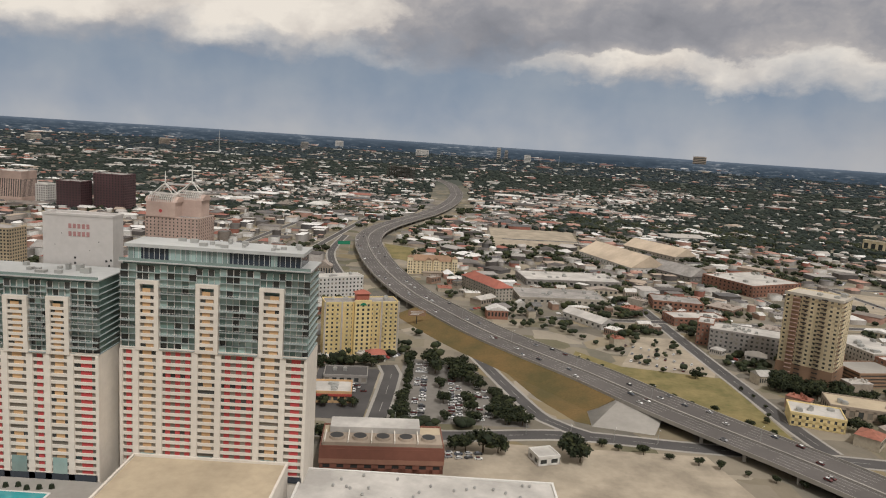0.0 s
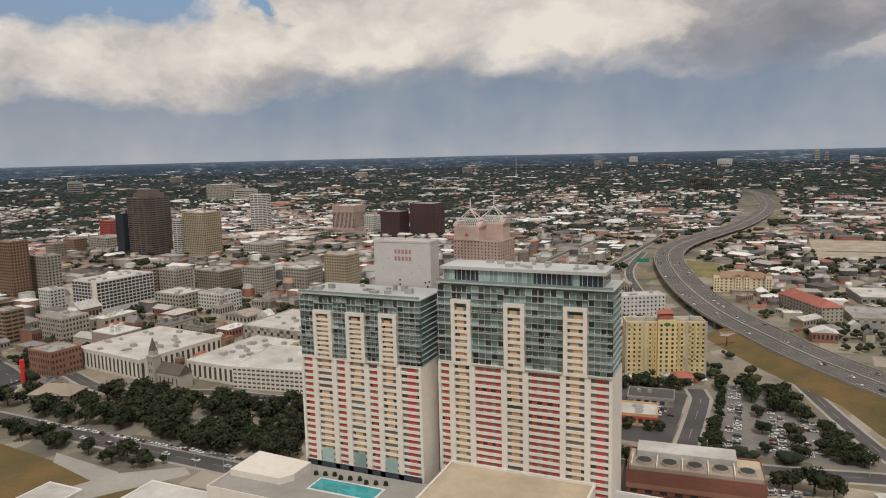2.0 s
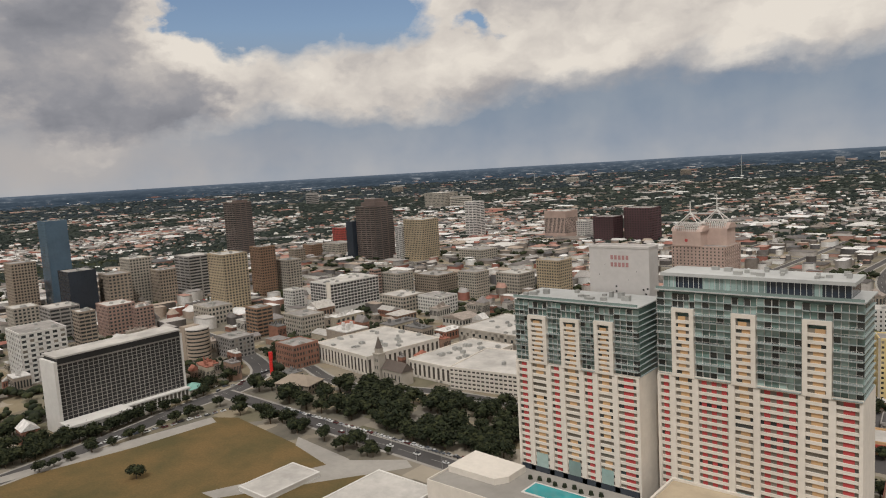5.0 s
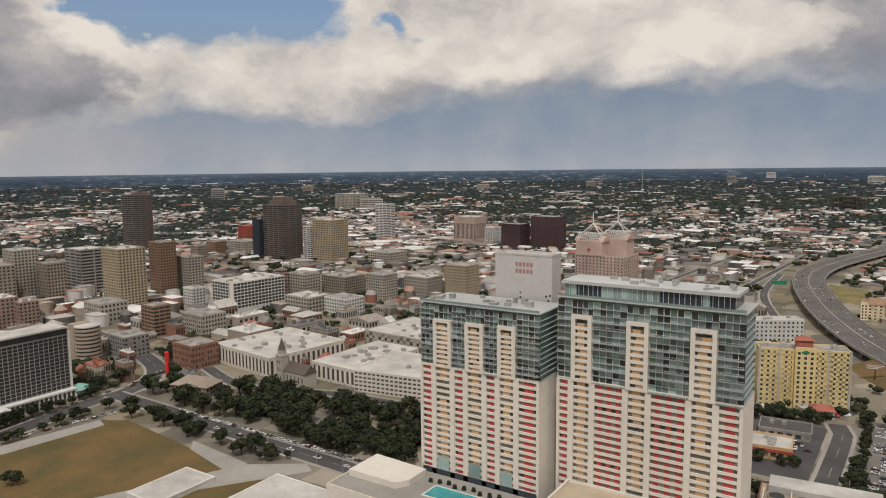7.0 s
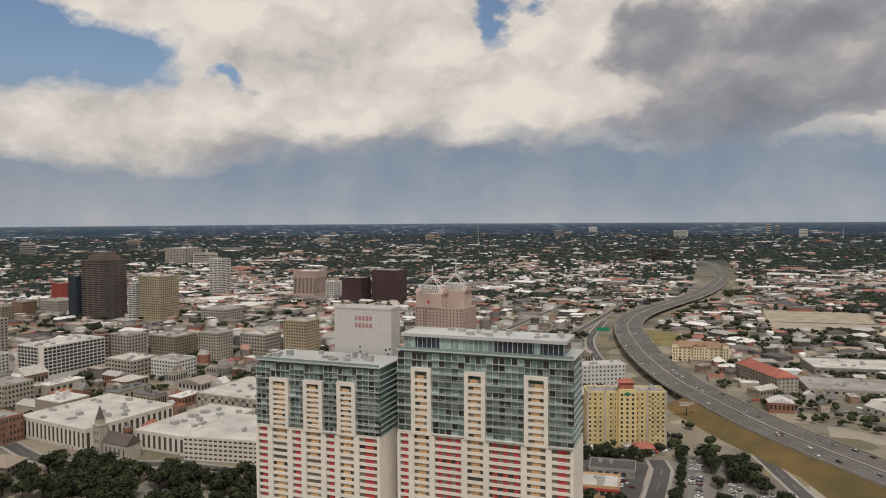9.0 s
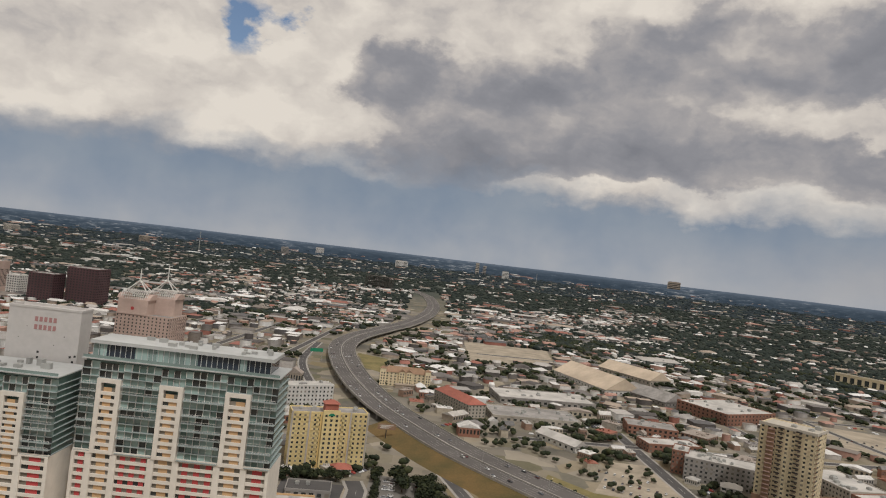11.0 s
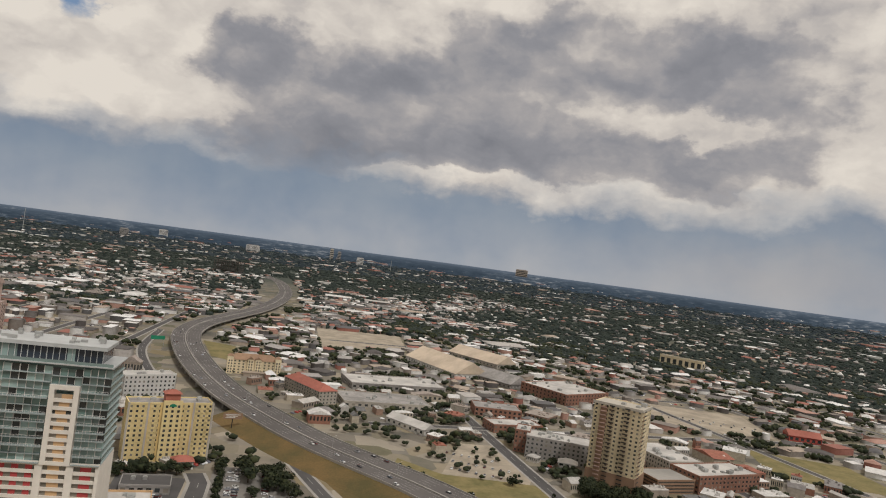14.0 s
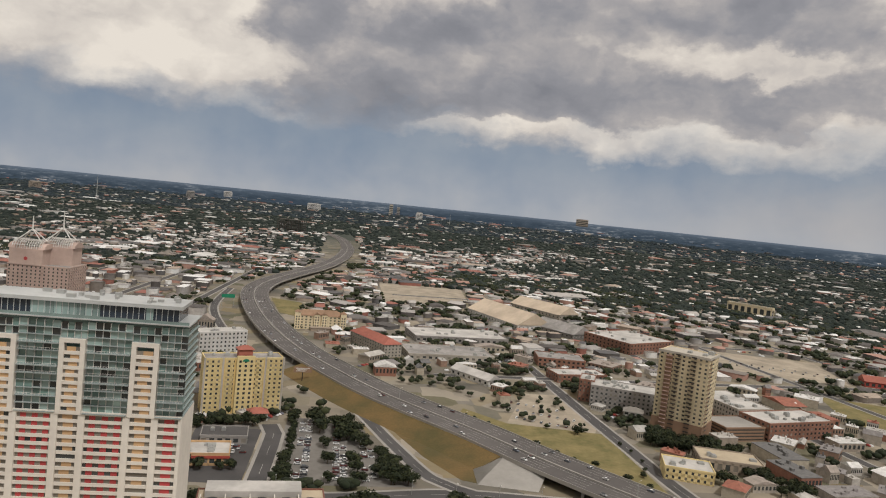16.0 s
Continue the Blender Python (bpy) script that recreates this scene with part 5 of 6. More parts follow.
# ---- streets, lawns and lots ----
street([(-470, 60), (-474, 135), (-485, 212), (-498, 271), (-503, 320), (-535, 360), (-626, 392), (-720, 410)], 16)
street([(-503, 300), (-428, 298), (-350, 294), (-290, 293), (-232, 291)], 13)
street([(-500, 385), (-430, 366), (-350, 390), (-250, 396)], 10)
street([(-230, 393), (-62, 386), (15, 391), (83, 402), (150, 396), (236, 390), (420, 372)], 12)
street([(-32, 398), (-29, 493), (-34, 512)], 11)
street([(225, 760), (226, 720), (230, 585), (234, 491), (236, 430), (240, 398)], 11)
street([(-6, 690), (8, 640), (39, 532), (56, 473), (73, 425), (96, 404)], 9, label="frontage ramp of pale worn asphalt")
street([(-160, 1180), (-155, 1000), (-120, 850), (-80, 740), (-40, 650)], 9)
for y in (640, 745, 872, 1000, 1150, 1320):
    street([(-1400, y + 110), (-800, y + 55), (-190, y)], 10, lines=False, label="town street between low blocks")
for x in (-225, -330, -450, -740, -900, -1080):
    street([(x, 560), (x + 30, 900), (x + 75, 1500)], 9, lines=False, label="town street between low blocks")
for y in (690, 905, 1075, 1260, 1450):
    street([(110, y), (500, y + 45), (1100, y + 130)], 9, lines=False, label="east side street between sheds")
for x in (430, 580, 740, 920):
    street([(x, 480), (x - 40, 900), (x - 110, 1500)], 9, lines=False, label="east side street between sheds")
patch("lawn", [(-462, 90), (-466, 152), (-452, 205), (-458, 262), (-440, 272), (-361, 263), (-304, 258), (-232, 244), (-232, 90)], "drygrass", "dry brown festival lawn with worn patches", "lawn")
patch("path", [(-372, 272), (-316, 266), (-300, 250), (-318, 252), (-362, 262)], "concrete", "pale paved path across the lawn", "path", 0.07)
patch("path", [(-316, 264), (-286, 284), (-276, 278), (-340, 190), (-352, 190)], "concrete", "pale paved path beside the lawn", "path", 0.08)
patch("path", [(-480, 120), (-470, 120), (-452, 200), (-446, 258), (-458, 262)], "concrete", "pale path along the street", "path", 0.07)
flat_hall("pavilion", "low pavilion with a flat white roof", -336, -312, 203, 240, 2.5, "white", "whiteroof", 0.5)
flat_hall("pavilion", "low white-roofed hall by the lawn", -276, -234, 200, 252, 8, "white", "whiteroof", 0.6)
patch("car_park", [(-24, 406), (62, 410), (58, 428), (8, 528), (-22, 532)], "lot", "asphalt car park with rows of parked cars", "car park")
patch("car_park", [(-80, 405), (-40, 405), (-38, 500), (-82, 500)], "asphalt", "dark asphalt yard beside a restaurant", "car park")
patch("car_park", [(150, 545), (214, 520), (224, 540), (222, 640), (190, 640)], "gravel", "pale gravel car park beside the street", "car park")
patch("car_park", [(-10, 310), (60, 312), (170, 330), (160, 384), (20, 384), (15, 372)], "gravel", "bare caliche lot with wheel tracks", "lot")
patch("verge", [(185, 395), (226, 408), (226, 530), (150, 545), (120, 580), (115, 565), (175, 470)], "greengrass", "grass verge between highway and street", "verge")
patch("field", [(500, 600), (620, 560), (640, 660), (545, 705)], "greengrass", "open yellow-green grass field", "field")
patch("verge", [(92, 424), (102, 420), (107, 442), (62, 530), (28, 592), (46, 540), (72, 462)], "drygrass", "dry grass strip between the ramp and the embankment", "verge")
patch("meadow", [(-89, 1115), (-40, 1085), (-38, 960), (-66, 985)], "greengrass", "dry yellow-green grass inside the highway's bend", "verge")
patch("yard", [(90, 1140), (245, 1240), (262, 1420), (95, 1420)], "gravel", "bare tan earth yard among sheds", "yard")
patch("yard", [(500, 780), (640, 770), (680, 900), (520, 940)], "gravel", "pale bus yard", "yard")
ab = thing("abutment", "sloping pale concrete bridge abutment", "abutment", 0, 0, kind="structure")
part("slope", Shape().add([(103, 444, 0.1), (101, 418, 0.1), (138, 410, 0.1), (151, 434, 6.2), (127, 455, 6.2)], [(1, 2, 3, 4), (0, 1, 4), (0, 4, 3, 2, 1)]), M["concrete"], ab)

# ---- signs ----
bb = thing("billboard", "dark roadside billboard on a post", "billboard", -22, 630, 0, 10)
part("post", Shape().bar((5, 0, 0), (5, 0, 9), 0.4), M["black"], bb)
part("board", Shape().box(-3, 13, -0.4, 0.4, 9, 14), M["brown"], bb)
for z, a, b in ((12.4, -1, 11), (11.2, 0, 9), (10.1, -1, 7)):
    part("text_bar", Shape().box(a, b, -0.47, -0.4, z, z + 0.6), M["white"], bb)
gs = thing("gantry_sign", "green overhead highway sign on a steel gantry", "road sign", -146, 1000, 0, 20)
part("board", Shape().box(0, 18, -0.2, 0.2, 12, 17), M["green"], gs)
part("post", Shape().bar((1, 0, 0), (1, 0, 12), 0.3), M["unit"], gs)
part("post", Shape().bar((17, 0, 0), (17, 0, 12), 0.3), M["unit"], gs)

# ---- trees ----
def lump(rng, subdiv, squash=0.8, rough=0.22):
    bm = bmesh.new()
    bmesh.ops.create_icosphere(bm, subdivisions=subdiv, radius=1.0)
    for v in bm.verts:
        v.co *= 1 + rng.uniform(-rough, rough)
        v.co.z *= squash
    vs = np.array([v.co[:] for v in bm.verts])
    fs = np.array([[v.index for v in f.verts] for f in bm.faces])
    bm.free()
    return vs, fs


def crown_shape(seed, spread=1.0):
    """A crown of many leaf clumps on several boughs, with gaps and an uneven rim."""
    rng = random.Random(seed)
    s = Shape()
    boughs = [(rng.uniform(-2.6, 2.6) * spread, rng.uniform(-2.6, 2.6) * spread, rng.uniform(3.0, 5.6), rng.uniform(1.3, 2.2)) for _ in range(9)] + [(0, 0, 5.2, 2.3)]
    for bx, by, bz, br in boughs:
        vs, fs = lump(rng, 1, 0.75, 0.3)
        s.add((vs * br * 0.82 + (bx, by, bz)).tolist(), fs.tolist())
        for _ in range(46):
            u = Vector((rng.gauss(0, 1), rng.gauss(0, 1), rng.gauss(0.25, 0.9))).normalized()
            c = Vector((bx, by, bz)) + Vector((u.x, u.y, u.z * 0.8)) * br * rng.uniform(0.85, 1.2)
            q = Euler((rng.uniform(-1, 1), rng.uniform(-1, 1), rng.uniform(0, 6.3))).to_matrix()
            k = rng.uniform(0.3, 0.6)
            s.add([c + q @ Vector(p) * k for p in ((-1, -0.6, 0), (0.2, -1, 0.25), (1, 0.1, 0), (0.1, 0.9, 0.3))], [(0, 1, 2, 3)])
    return s


def trunk_shape(seed):
    rng = random.Random(seed)
    s = Shape().bar((0, 0, 0), (0.1, 0, 2.4), 0.32, r2=0.22, sides=6)
    for _ in range(5):
        a = rng.uniform(0, 6.28)
        s.bar((0.1, 0, 2.2), (2.0 * math.cos(a), 2.0 * math.sin(a), rng.uniform(3.4, 4.6)), 0.16, r2=0.05, sides=5)
    return s


TREES = [(trunk_shape(k).mesh("trunk", M["bark"]), crown_shape(k, 0.85 + 0.1 * (k % 4)).mesh("crown", M["leaf"])) for k in range(7)]
tree_rng = random.Random(5)
LATER = []


def tree(x, y, size=1.0, z=0.0, label="broad dark green live oak tree", group="town trees"):
    k = tree_rng.randrange(len(TREES))
    take([(x - 2 * size, y - 2 * size), (x + 2 * size, y - 2 * size), (x + 2 * size, y + 2 * size), (x - 2 * size, y + 2 * size)])
    if y > 530 or x < -560:
        r = 3.4 * size
        LATER.append((x, y, z + r * 0.8, tree_rng.uniform(0, 6.28), r, r, r * 0.9))
        return
    ob = tagged(new("tree"), label, "tree", group)
    ob.matrix_basis = pose(x, y, z, 0, 0, tree_rng.uniform(0, 360)) @ Matrix.Diagonal((size * tree_rng.uniform(0.9, 1.15), size * tree_rng.uniform(0.9, 1.15), size, 1))
    part("trunk", TREES[k][0], None, ob)
    part("crown", TREES[k][1], None, ob)


def grove(ring, n, lo, hi, label="broad dark green live oak tree", group="park trees", force=False):
    xs, ys = [p[0] for p in ring], [p[1] for p in ring]
    made, tries = 0, 0
    while made < n and tries < n * 30:
        tries += 1
        x, y = tree_rng.uniform(min(xs), max(xs)), tree_rng.uniform(min(ys), max(ys))
        inside = False
        for (ax, ay), (bx, by) in zip(ring, ring[1:] + ring[:1]):
            if (ay > y) != (by > y) and x < (bx - ax) * (y - ay) / (by - ay) + ax:
                inside = not inside
        if inside and (force or free(x, y, 1)):
            tree(x, y, tree_rng.uniform(lo, hi), 0, label, group)
            made += 1


def row_of_trees(points, gap, size, jitter=1.5, label="small dark street tree beside the road", group="street trees"):
    for p in strip_points(points, gap):
        tree(p.x + tree_rng.uniform(-jitter, jitter), p.y + tree_rng.uniform(-jitter, jitter), size * tree_rng.uniform(0.7, 1.25), 0, label, group)


grove([(-490, 306), (-470, 340), (-440, 360), (-300, 384), (-232, 384), (-236, 302), (-430, 305)], 105, 1.25, 2.1)
grove([(-470, 272), (-480, 292), (-420, 292), (-300, 287), (-300, 270), (-372, 276)], 16, 1.0, 1.6, "spreading oak on the lawn's edge")
grove([(-512, 130), (-506, 285), (-490, 285), (-486, 130)], 26, 0.9, 1.5, "oak between hotel and street")
grove([(-560, 285), (-520, 290), (-520, 345), (-600, 375), (-600, 330)], 26, 1.1, 1.8, "dense dark oak beside the street")
grove([(-560, 90), (-520, 90), (-540, 180), (-600, 190), (-620, 120)], 26, 1.2, 1.9, "dense dark oak behind the hotel")
grove([(-580, 390), (-540, 370), (-560, 440), (-600, 440)], 20, 1.2, 1.8, "dense dark oak among buildings")
tree(-402, 178, 1.2, label="lone spreading tree on the dry lawn")
row_of_trees([(-500, 208), (-504, 250), (-510, 288)], 8, 1.15, label="dark oak between hotel and street")
row_of_trees([(-466, 150), (-468, 205), (-474, 262)], 10, 1.05, label="dark oak between street and lawn")
row_of_trees([(-490, 120), (-494, 190)], 9, 1.3, label="dark oak between hotel and street")
row_of_trees([(-440, 286), (-380, 283), (-300, 282)], 17, 0.9)
row_of_trees([(-17, 410), (-17, 470), (-17, 526)], 9, 1.0, label="round dark tree in the car park", group="car park trees")
row_of_trees([(8, 412), (6, 470)], 22, 1.0, label="round dark tree in the car park", group="car park trees")
row_of_trees([(28, 412), (25, 440)], 12, 1.1, label="round dark tree in the car park", group="car park trees")
row_of_trees([(56, 412), (50, 440), (30, 480), (12, 515)], 11, 1.1, label="round dark tree in the car park", group="car park trees")
grove([(10, 470), (32, 478), (14, 540), (-2, 560), (-6, 530)], 16, 1.1, 1.8, "dense dark tree beside the ramp", "car park trees", True)
grove([(40, 408), (62, 410), (54, 445), (40, 440)], 10, 0.9, 1.4, "dense dark tree beside the ramp", "car park trees", True)
grove([(-90, 505), (-40, 518), (-36, 508), (-90, 495)], 12, 0.8, 1.2, "clipped tree before the yellow hotel", "hotel trees", True)
grove([(-24, 535), (-12, 600), (-26, 620), (-34, 560)], 12, 0.9, 1.4, "dark tree beside the yellow hotel", "hotel trees", True)
row_of_trees([(-84, 424), (-48, 426)], 9, 1.0)
row_of_trees([(14, 372), (38, 372)], 8, 1.5, label="broad tree beside the cross street")
tree(80, 372, 1.9, label="broad bright green tree by a white shed")
tree(84, 366, 1.7, label="broad bright green tree by a white shed")
row_of_trees([(100, 388), (150, 372), (200, 350), (236, 330)], 13, 0.7)
row_of_trees([(118, 560), (150, 505), (190, 455), (214, 420)], 15, 0.6, label="low bush on the highway verge")
grove([(150, 545), (214, 520), (222, 640), (190, 640)], 16, 0.7, 1.2, "small tree in the gravel car park", "car park trees", True)
grove([(70, 650), (130, 640), (125, 700), (60, 740)], 26, 1.0, 1.7, "dark tree beside the highway")
grove([(235, 640), (262, 640), (300, 700), (250, 720)], 16, 1.0, 1.6, "dark tree between workshops")
grove([(-520, 60), (-476, 60), (-486, 140), (-520, 180)], 24, 1.1, 1.8, "dense dark oak behind the hotel")
row_of_trees([(-40, 376), (-60, 372)], 9, 1.2)
row_of_trees([(172, 552), (150, 590), (120, 640)], 13, 1.1, label="dark tree along the highway verge")
row_of_trees([(228, 505), (232, 470), (220, 440)], 12, 0.5, label="young staked street tree")
grove([(256, 500), (300, 470), (330, 500), (290, 520), (262, 560)], 34, 1.0, 1.7, "dark tree round the apartment tower", "tower trees")
grove([(272, 430), (330, 410), (340, 440), (280, 455)], 12, 1.0, 1.5, "dark tree beside a shop", "tower trees")
row_of_trees([(560, 745), (640, 728)], 9, 1.0, label="clipped dark tree in a row")
row_of_trees([(-40, 880), (24, 884)], 11, 0.9)
row_of_trees([(60, 742), (30, 790)], 13, 0.9)
grove([(180, 690), (240, 700), (230, 745), (190, 740)], 14, 1.1, 1.7)
grove([(-60, 980), (90, 960), (120, 1050), (20, 1090), (-50, 1050)], 40, 1.1, 1.8, "dark tree in a thick grove")
grove([(150, 900), (230, 905), (230, 960), (150, 960)], 22, 1.0, 1.6)

grove([(-640, 60), (-530, 60), (-548, 184), (-600, 230), (-660, 210)], 60, 1.3, 2.1, "dense dark oak behind the hotel")
take([(-660, 40), (-524, 40), (-545, 185), (-640, 225)])
take([(-520, 40), (-225, 40), (-225, 300), (-512, 300)])
take([(150, 400), (228, 400), (228, 545), (110, 585)])
take([(150, 545), (214, 520), (224, 540), (222, 640), (190, 640)])

# ---- cars ----
def car_parts():
    body = Shape()
    prof = [(-2.2, 0.35), (-2.25, 0.75), (-2.1, 0.95), (-0.9, 1.0), (1.0, 1.0), (2.0, 0.85), (2.2, 0.6), (2.15, 0.35)]
    n = len(prof)
    v = [(x, y, z) for y in (-0.88, 0.88) for x, z in prof]
    body.add(v, [tuple(range(n)), tuple(range(2 * n - 1, n - 1, -1))] + [(i, n + i, n + (i + 1) % n, (i + 1) % n) for i in range(n)])
    roof = Shape().prism([(-1.25, -0.7), (0.45, -0.7), (0.45, 0.7), (-1.25, 0.7)], 1.40, 1.46)
    cabin = Shape().prism([(-1.7, -0.82), (1.0, -0.82), (1.0, 0.82), (-1.7, 0.82)], 1.0, 1.42, top=0.72)
    wheel = Shape().bar((0, -0.1, 0), (0, 0.1, 0), 0.33, sides=8)
    return body.mesh("body", M["paint"]), roof.mesh("roof", M["paint"]), cabin.mesh("cabin_glass", M["glass"]), wheel.mesh("wheel", M["tyre"])


CAR_MESH = car_parts()
car_rng = random.Random(9)


def car(x, y, z, turn, label, group):
    ob = thing("car", label, "car", x, y, z, turn, group)
    k = car_rng.choice((1.0, 1.0, 1.12))
    ob.scale = (k, k, k * car_rng.choice((1.0, 1.0, 1.2)))
    for name, me in zip(("body", "roof", "cabin_glass"), CAR_MESH):
        part(name, me, None, ob)
    for wx in (-1.35, 1.35) if math.hypot(x, y) < 480 else ():
        for wy in (-0.82, 0.82):
            part("wheel", CAR_MESH[3], None, ob, m=pose(wx, wy, 0.33))


# rows in the hotel car park
for col, x in enumerate((-10, -5.2, 14, 18.8, 32, 37)):
    for k in range(20):
        y = 416 + k * 5.6
        if car_rng.random() < (0.82 if col in (1, 2, 3) else 0.5) and x < 60 - (y - 420) * 0.42:
            car(x, y, 0.04, car_rng.choice((0, 180)) + car_rng.uniform(-3, 3), "parked car in the hotel car park", "parked cars")
for k in range(8):
    car(12 + 5.4 * (k % 4), 362 + 5 * (k // 4) + car_rng.uniform(-1, 1), 0.04, 20 + car_rng.uniform(-8, 8), "parked car on a bare lot", "parked cars")
for k in range(26):
    u = k % 9
    car(162 + u * 6.2, 560 - u * 3.0 + (k // 9) * 24, 0.05, 60 + car_rng.uniform(-6, 6), "parked car on a gravel lot", "parked cars")
for k in range(12):
    car(-72 + car_rng.uniform(0, 28), 452 + car_rng.uniform(0, 12), 0.05, car_rng.choice((0, 90)), "parked car beside a restaurant", "parked cars")
for k in range(34):
    car(-425 + k * 5.6, 302.0, 0.1, -2, "car parked along the park", "kerbside cars")
    if k % 4 == 0:
        car(-420 + k * 5.6, 292.5, 0.08, 178, "car driving beside the park", "moving traffic")
for k in range(16):
    car(-478 + k * 1.2 + car_rng.uniform(-2, 2), 190 + k * 6, 0.08, 84, "car parked along the lawn", "kerbside cars")
for k in range(14):
    car(-515 + car_rng.uniform(-8, 8), 300 + k * 5, 0.08, 100 + car_rng.uniform(-20, 20), "car on the downtown avenue", "moving traffic")
for i in range(4, len(HW_PATH) - 30):
    for a in (-15.4, -11.7, -8.0, -4.4, 4.7, 8.9, 13.1, 17.2):
        if car_rng.random() < 0.085 and HW_PATH[i].y < 1150:
            p, sd = HW_PATH[i] + HW_SIDE[i] * a, HW_SIDE[i]
            car(p.x, p.y, p.z + 0.02, math.degrees(math.atan2(sd.x, -sd.y)) + (0 if a > 0 else 180), "car driving on the highway", "highway traffic")
for k in range(0, 40, 2):
    car(530 + (k % 20) * 6.2, 860 - (k % 20) * 2.4 - (k // 20) * 16, 0.05, 65, "white bus-yard vehicle in a row", "yard vehicles")

# ---- low buildings between ----
LOW = []
low_rng = random.Random(21)
for k in range(9):
    w, d, h = low_rng.uniform(0.8, 1.2), low_rng.uniform(0.7, 1.2), 1.0
    wall = Shape().box(-w / 2, w / 2, -d / 2, d / 2, 0, 1)
    windows = Shape()
    for i in range(6):
        windows.box(-w / 2 + w * (i + 0.25) / 6, -w / 2 + w * (i + 0.75) / 6, -d / 2 - 0.01, -d / 2, 0.35, 0.8)
        windows.box(w / 2, w / 2 + 0.01, -d / 2 + d * (i + 0.25) / 6, -d / 2 + d * (i + 0.75) / 6, 0.35, 0.8)
    roof = Shape()
    if k % 3 == 2:
        roof.hip(-w / 2, w / 2, -d / 2, d / 2, 1.0, 0.45, 0.03, k % 2 == 0)
    else:
        roof.box(-w / 2 - 0.01, w / 2 + 0.01, -d / 2 - 0.01, d / 2 + 0.01, 1.0, 1.05)
        for _ in range(5):
            a, b = low_rng.uniform(-w * 0.4, w * 0.3), low_rng.uniform(-d * 0.4, d * 0.3)
            roof.box(a, a + 0.1, b, b + 0.1, 1.05, 1.05 + low_rng.uniform(0.1, 0.35))
    LOW.append((wall.mesh("low_wall", M["lowwall"]), windows.mesh("window_band", M["glass"]), roof.mesh("low_roof", M["lowroof"])))

take([(-490, 300), (-232, 300), (-232, 392), (-440, 384)])
take([(-45, 545), (12, 545), (4, 650), (-45, 650)])
take([(84, 408), (140, 405), (125, 470), (40, 570), (30, 560)])
take([(60, 600), (150, 560), (150, 650), (75, 690)])
take([(-95, 945), (-30, 950), (-30, 1090), (-95, 1120)])
spots, count = [], 0
for _ in range(60000):
    if count > 1500:
        break
    D_, A_ = math.sqrt(low_rng.uniform(330 ** 2, 1500 ** 2)), radians(low_rng.uniform(-46, 76))
    x, y = -D_ * math.sin(A_), D_ * math.cos(A_)
    centre_town = x < -130
    if not centre_town and low_rng.random() < (0.25 if D_ < 1100 else 0.55):
        continue
    w, d = low_rng.uniform(11, 40), low_rng.uniform(9, 30)
    if count > 380 and low_rng.random() < 0.6:
        w, d = w * 0.55, d * 0.55
    if not free(x, y, max(w, d) * 0.56) or (-300 < x < 250 and y < 420):
        continue
    h = low_rng.uniform(4, 9) if not centre_town else low_rng.uniform(5, 17 if D_ < 1100 else 10)
    turn = -5 + low_rng.choice((0, 0, 90)) if centre_town else low_rng.choice((8, 8, 98, -42, 48)) + low_rng.uniform(-4, 4)
    spots.append((x, y, 0.0, radians(turn), w, d, h))
    c, sn = math.cos(radians(turn)), math.sin(radians(turn))
    take([(x + c * a * w - sn * b * d, y + sn * a * w + c * b * d) for a, b in ((-0.62, -0.62), (0.62, -0.62), (0.62, 0.62), (-0.62, 0.62))], 3)
    count += 1

spots.sort(key=lambda q: math.hypot(q[0], q[1]))
for x, y, z, turn, w, d, h in spots[:300]:
    wall, windows, roof = LOW[low_rng.randrange(len(LOW))]
    ob = new("low_building", wall)
    ob.matrix_basis = Matrix.Translation((x, y, 0)) @ Matrix.Rotation(turn, 4, "Z") @ Matrix.Diagonal((w, d, h, 1))
    tagged(ob, "low flat-roofed town building among streets and trees" if h > 6.5 else "small low shop or shed with a plain roof", "building", "low town buildings")
    part("roof", roof, None, ob)
    part("window_band", windows, None, ob, kind="stuff")

# ---- woods and the far town, too many to count ----
def scatter(name, label, category, bases, places, mat):
    """One mesh of many pieces: places are rows of x, y, z, turn, scale x, y, z."""
    rng = np.random.default_rng(len(places))
    which = rng.integers(0, len(bases), len(places))
    V, F, off = [], [], 0
    for b, (bv, bf) in enumerate(bases):
        p = places[which == b]
        if not len(p):
            continue
        c, s_ = np.cos(p[:, 3])[:, None], np.sin(p[:, 3])[:, None]
        x, y, z = bv[:, 0] * p[:, 4:5], bv[:, 1] * p[:, 5:6], bv[:, 2] * p[:, 6:7]
        v = np.stack([x * c - y * s_ + p[:, 0:1], x * s_ + y * c + p[:, 1:2], z + p[:, 2:3]], -1).reshape(-1, 3)
        f = (bf[None] + (np.arange(len(p)) * len(bv))[:, None, None]).reshape(-1, bf.shape[1]) + off
        V.append(v), F.append(f)
        off += len(v)
    V, F = np.concatenate(V), np.concatenate(F)
    me = bpy.data.meshes.new(name)
    k = F.shape[1]
    me.vertices.add(len(V)), me.loops.add(F.size), me.polygons.add(len(F))
    me.vertices.foreach_set("co", V.ravel())
    me.loops.foreach_set("vertex_index", F.ravel().astype(np.int32))
    me.polygons.foreach_set("loop_start", np.arange(0, F.size, k, dtype=np.int32))
    me.materials.append(mat)
    me.update(calc_edges=True)
    me.validate()
    return tagged(new(name, me), label, category, kind="stuff")


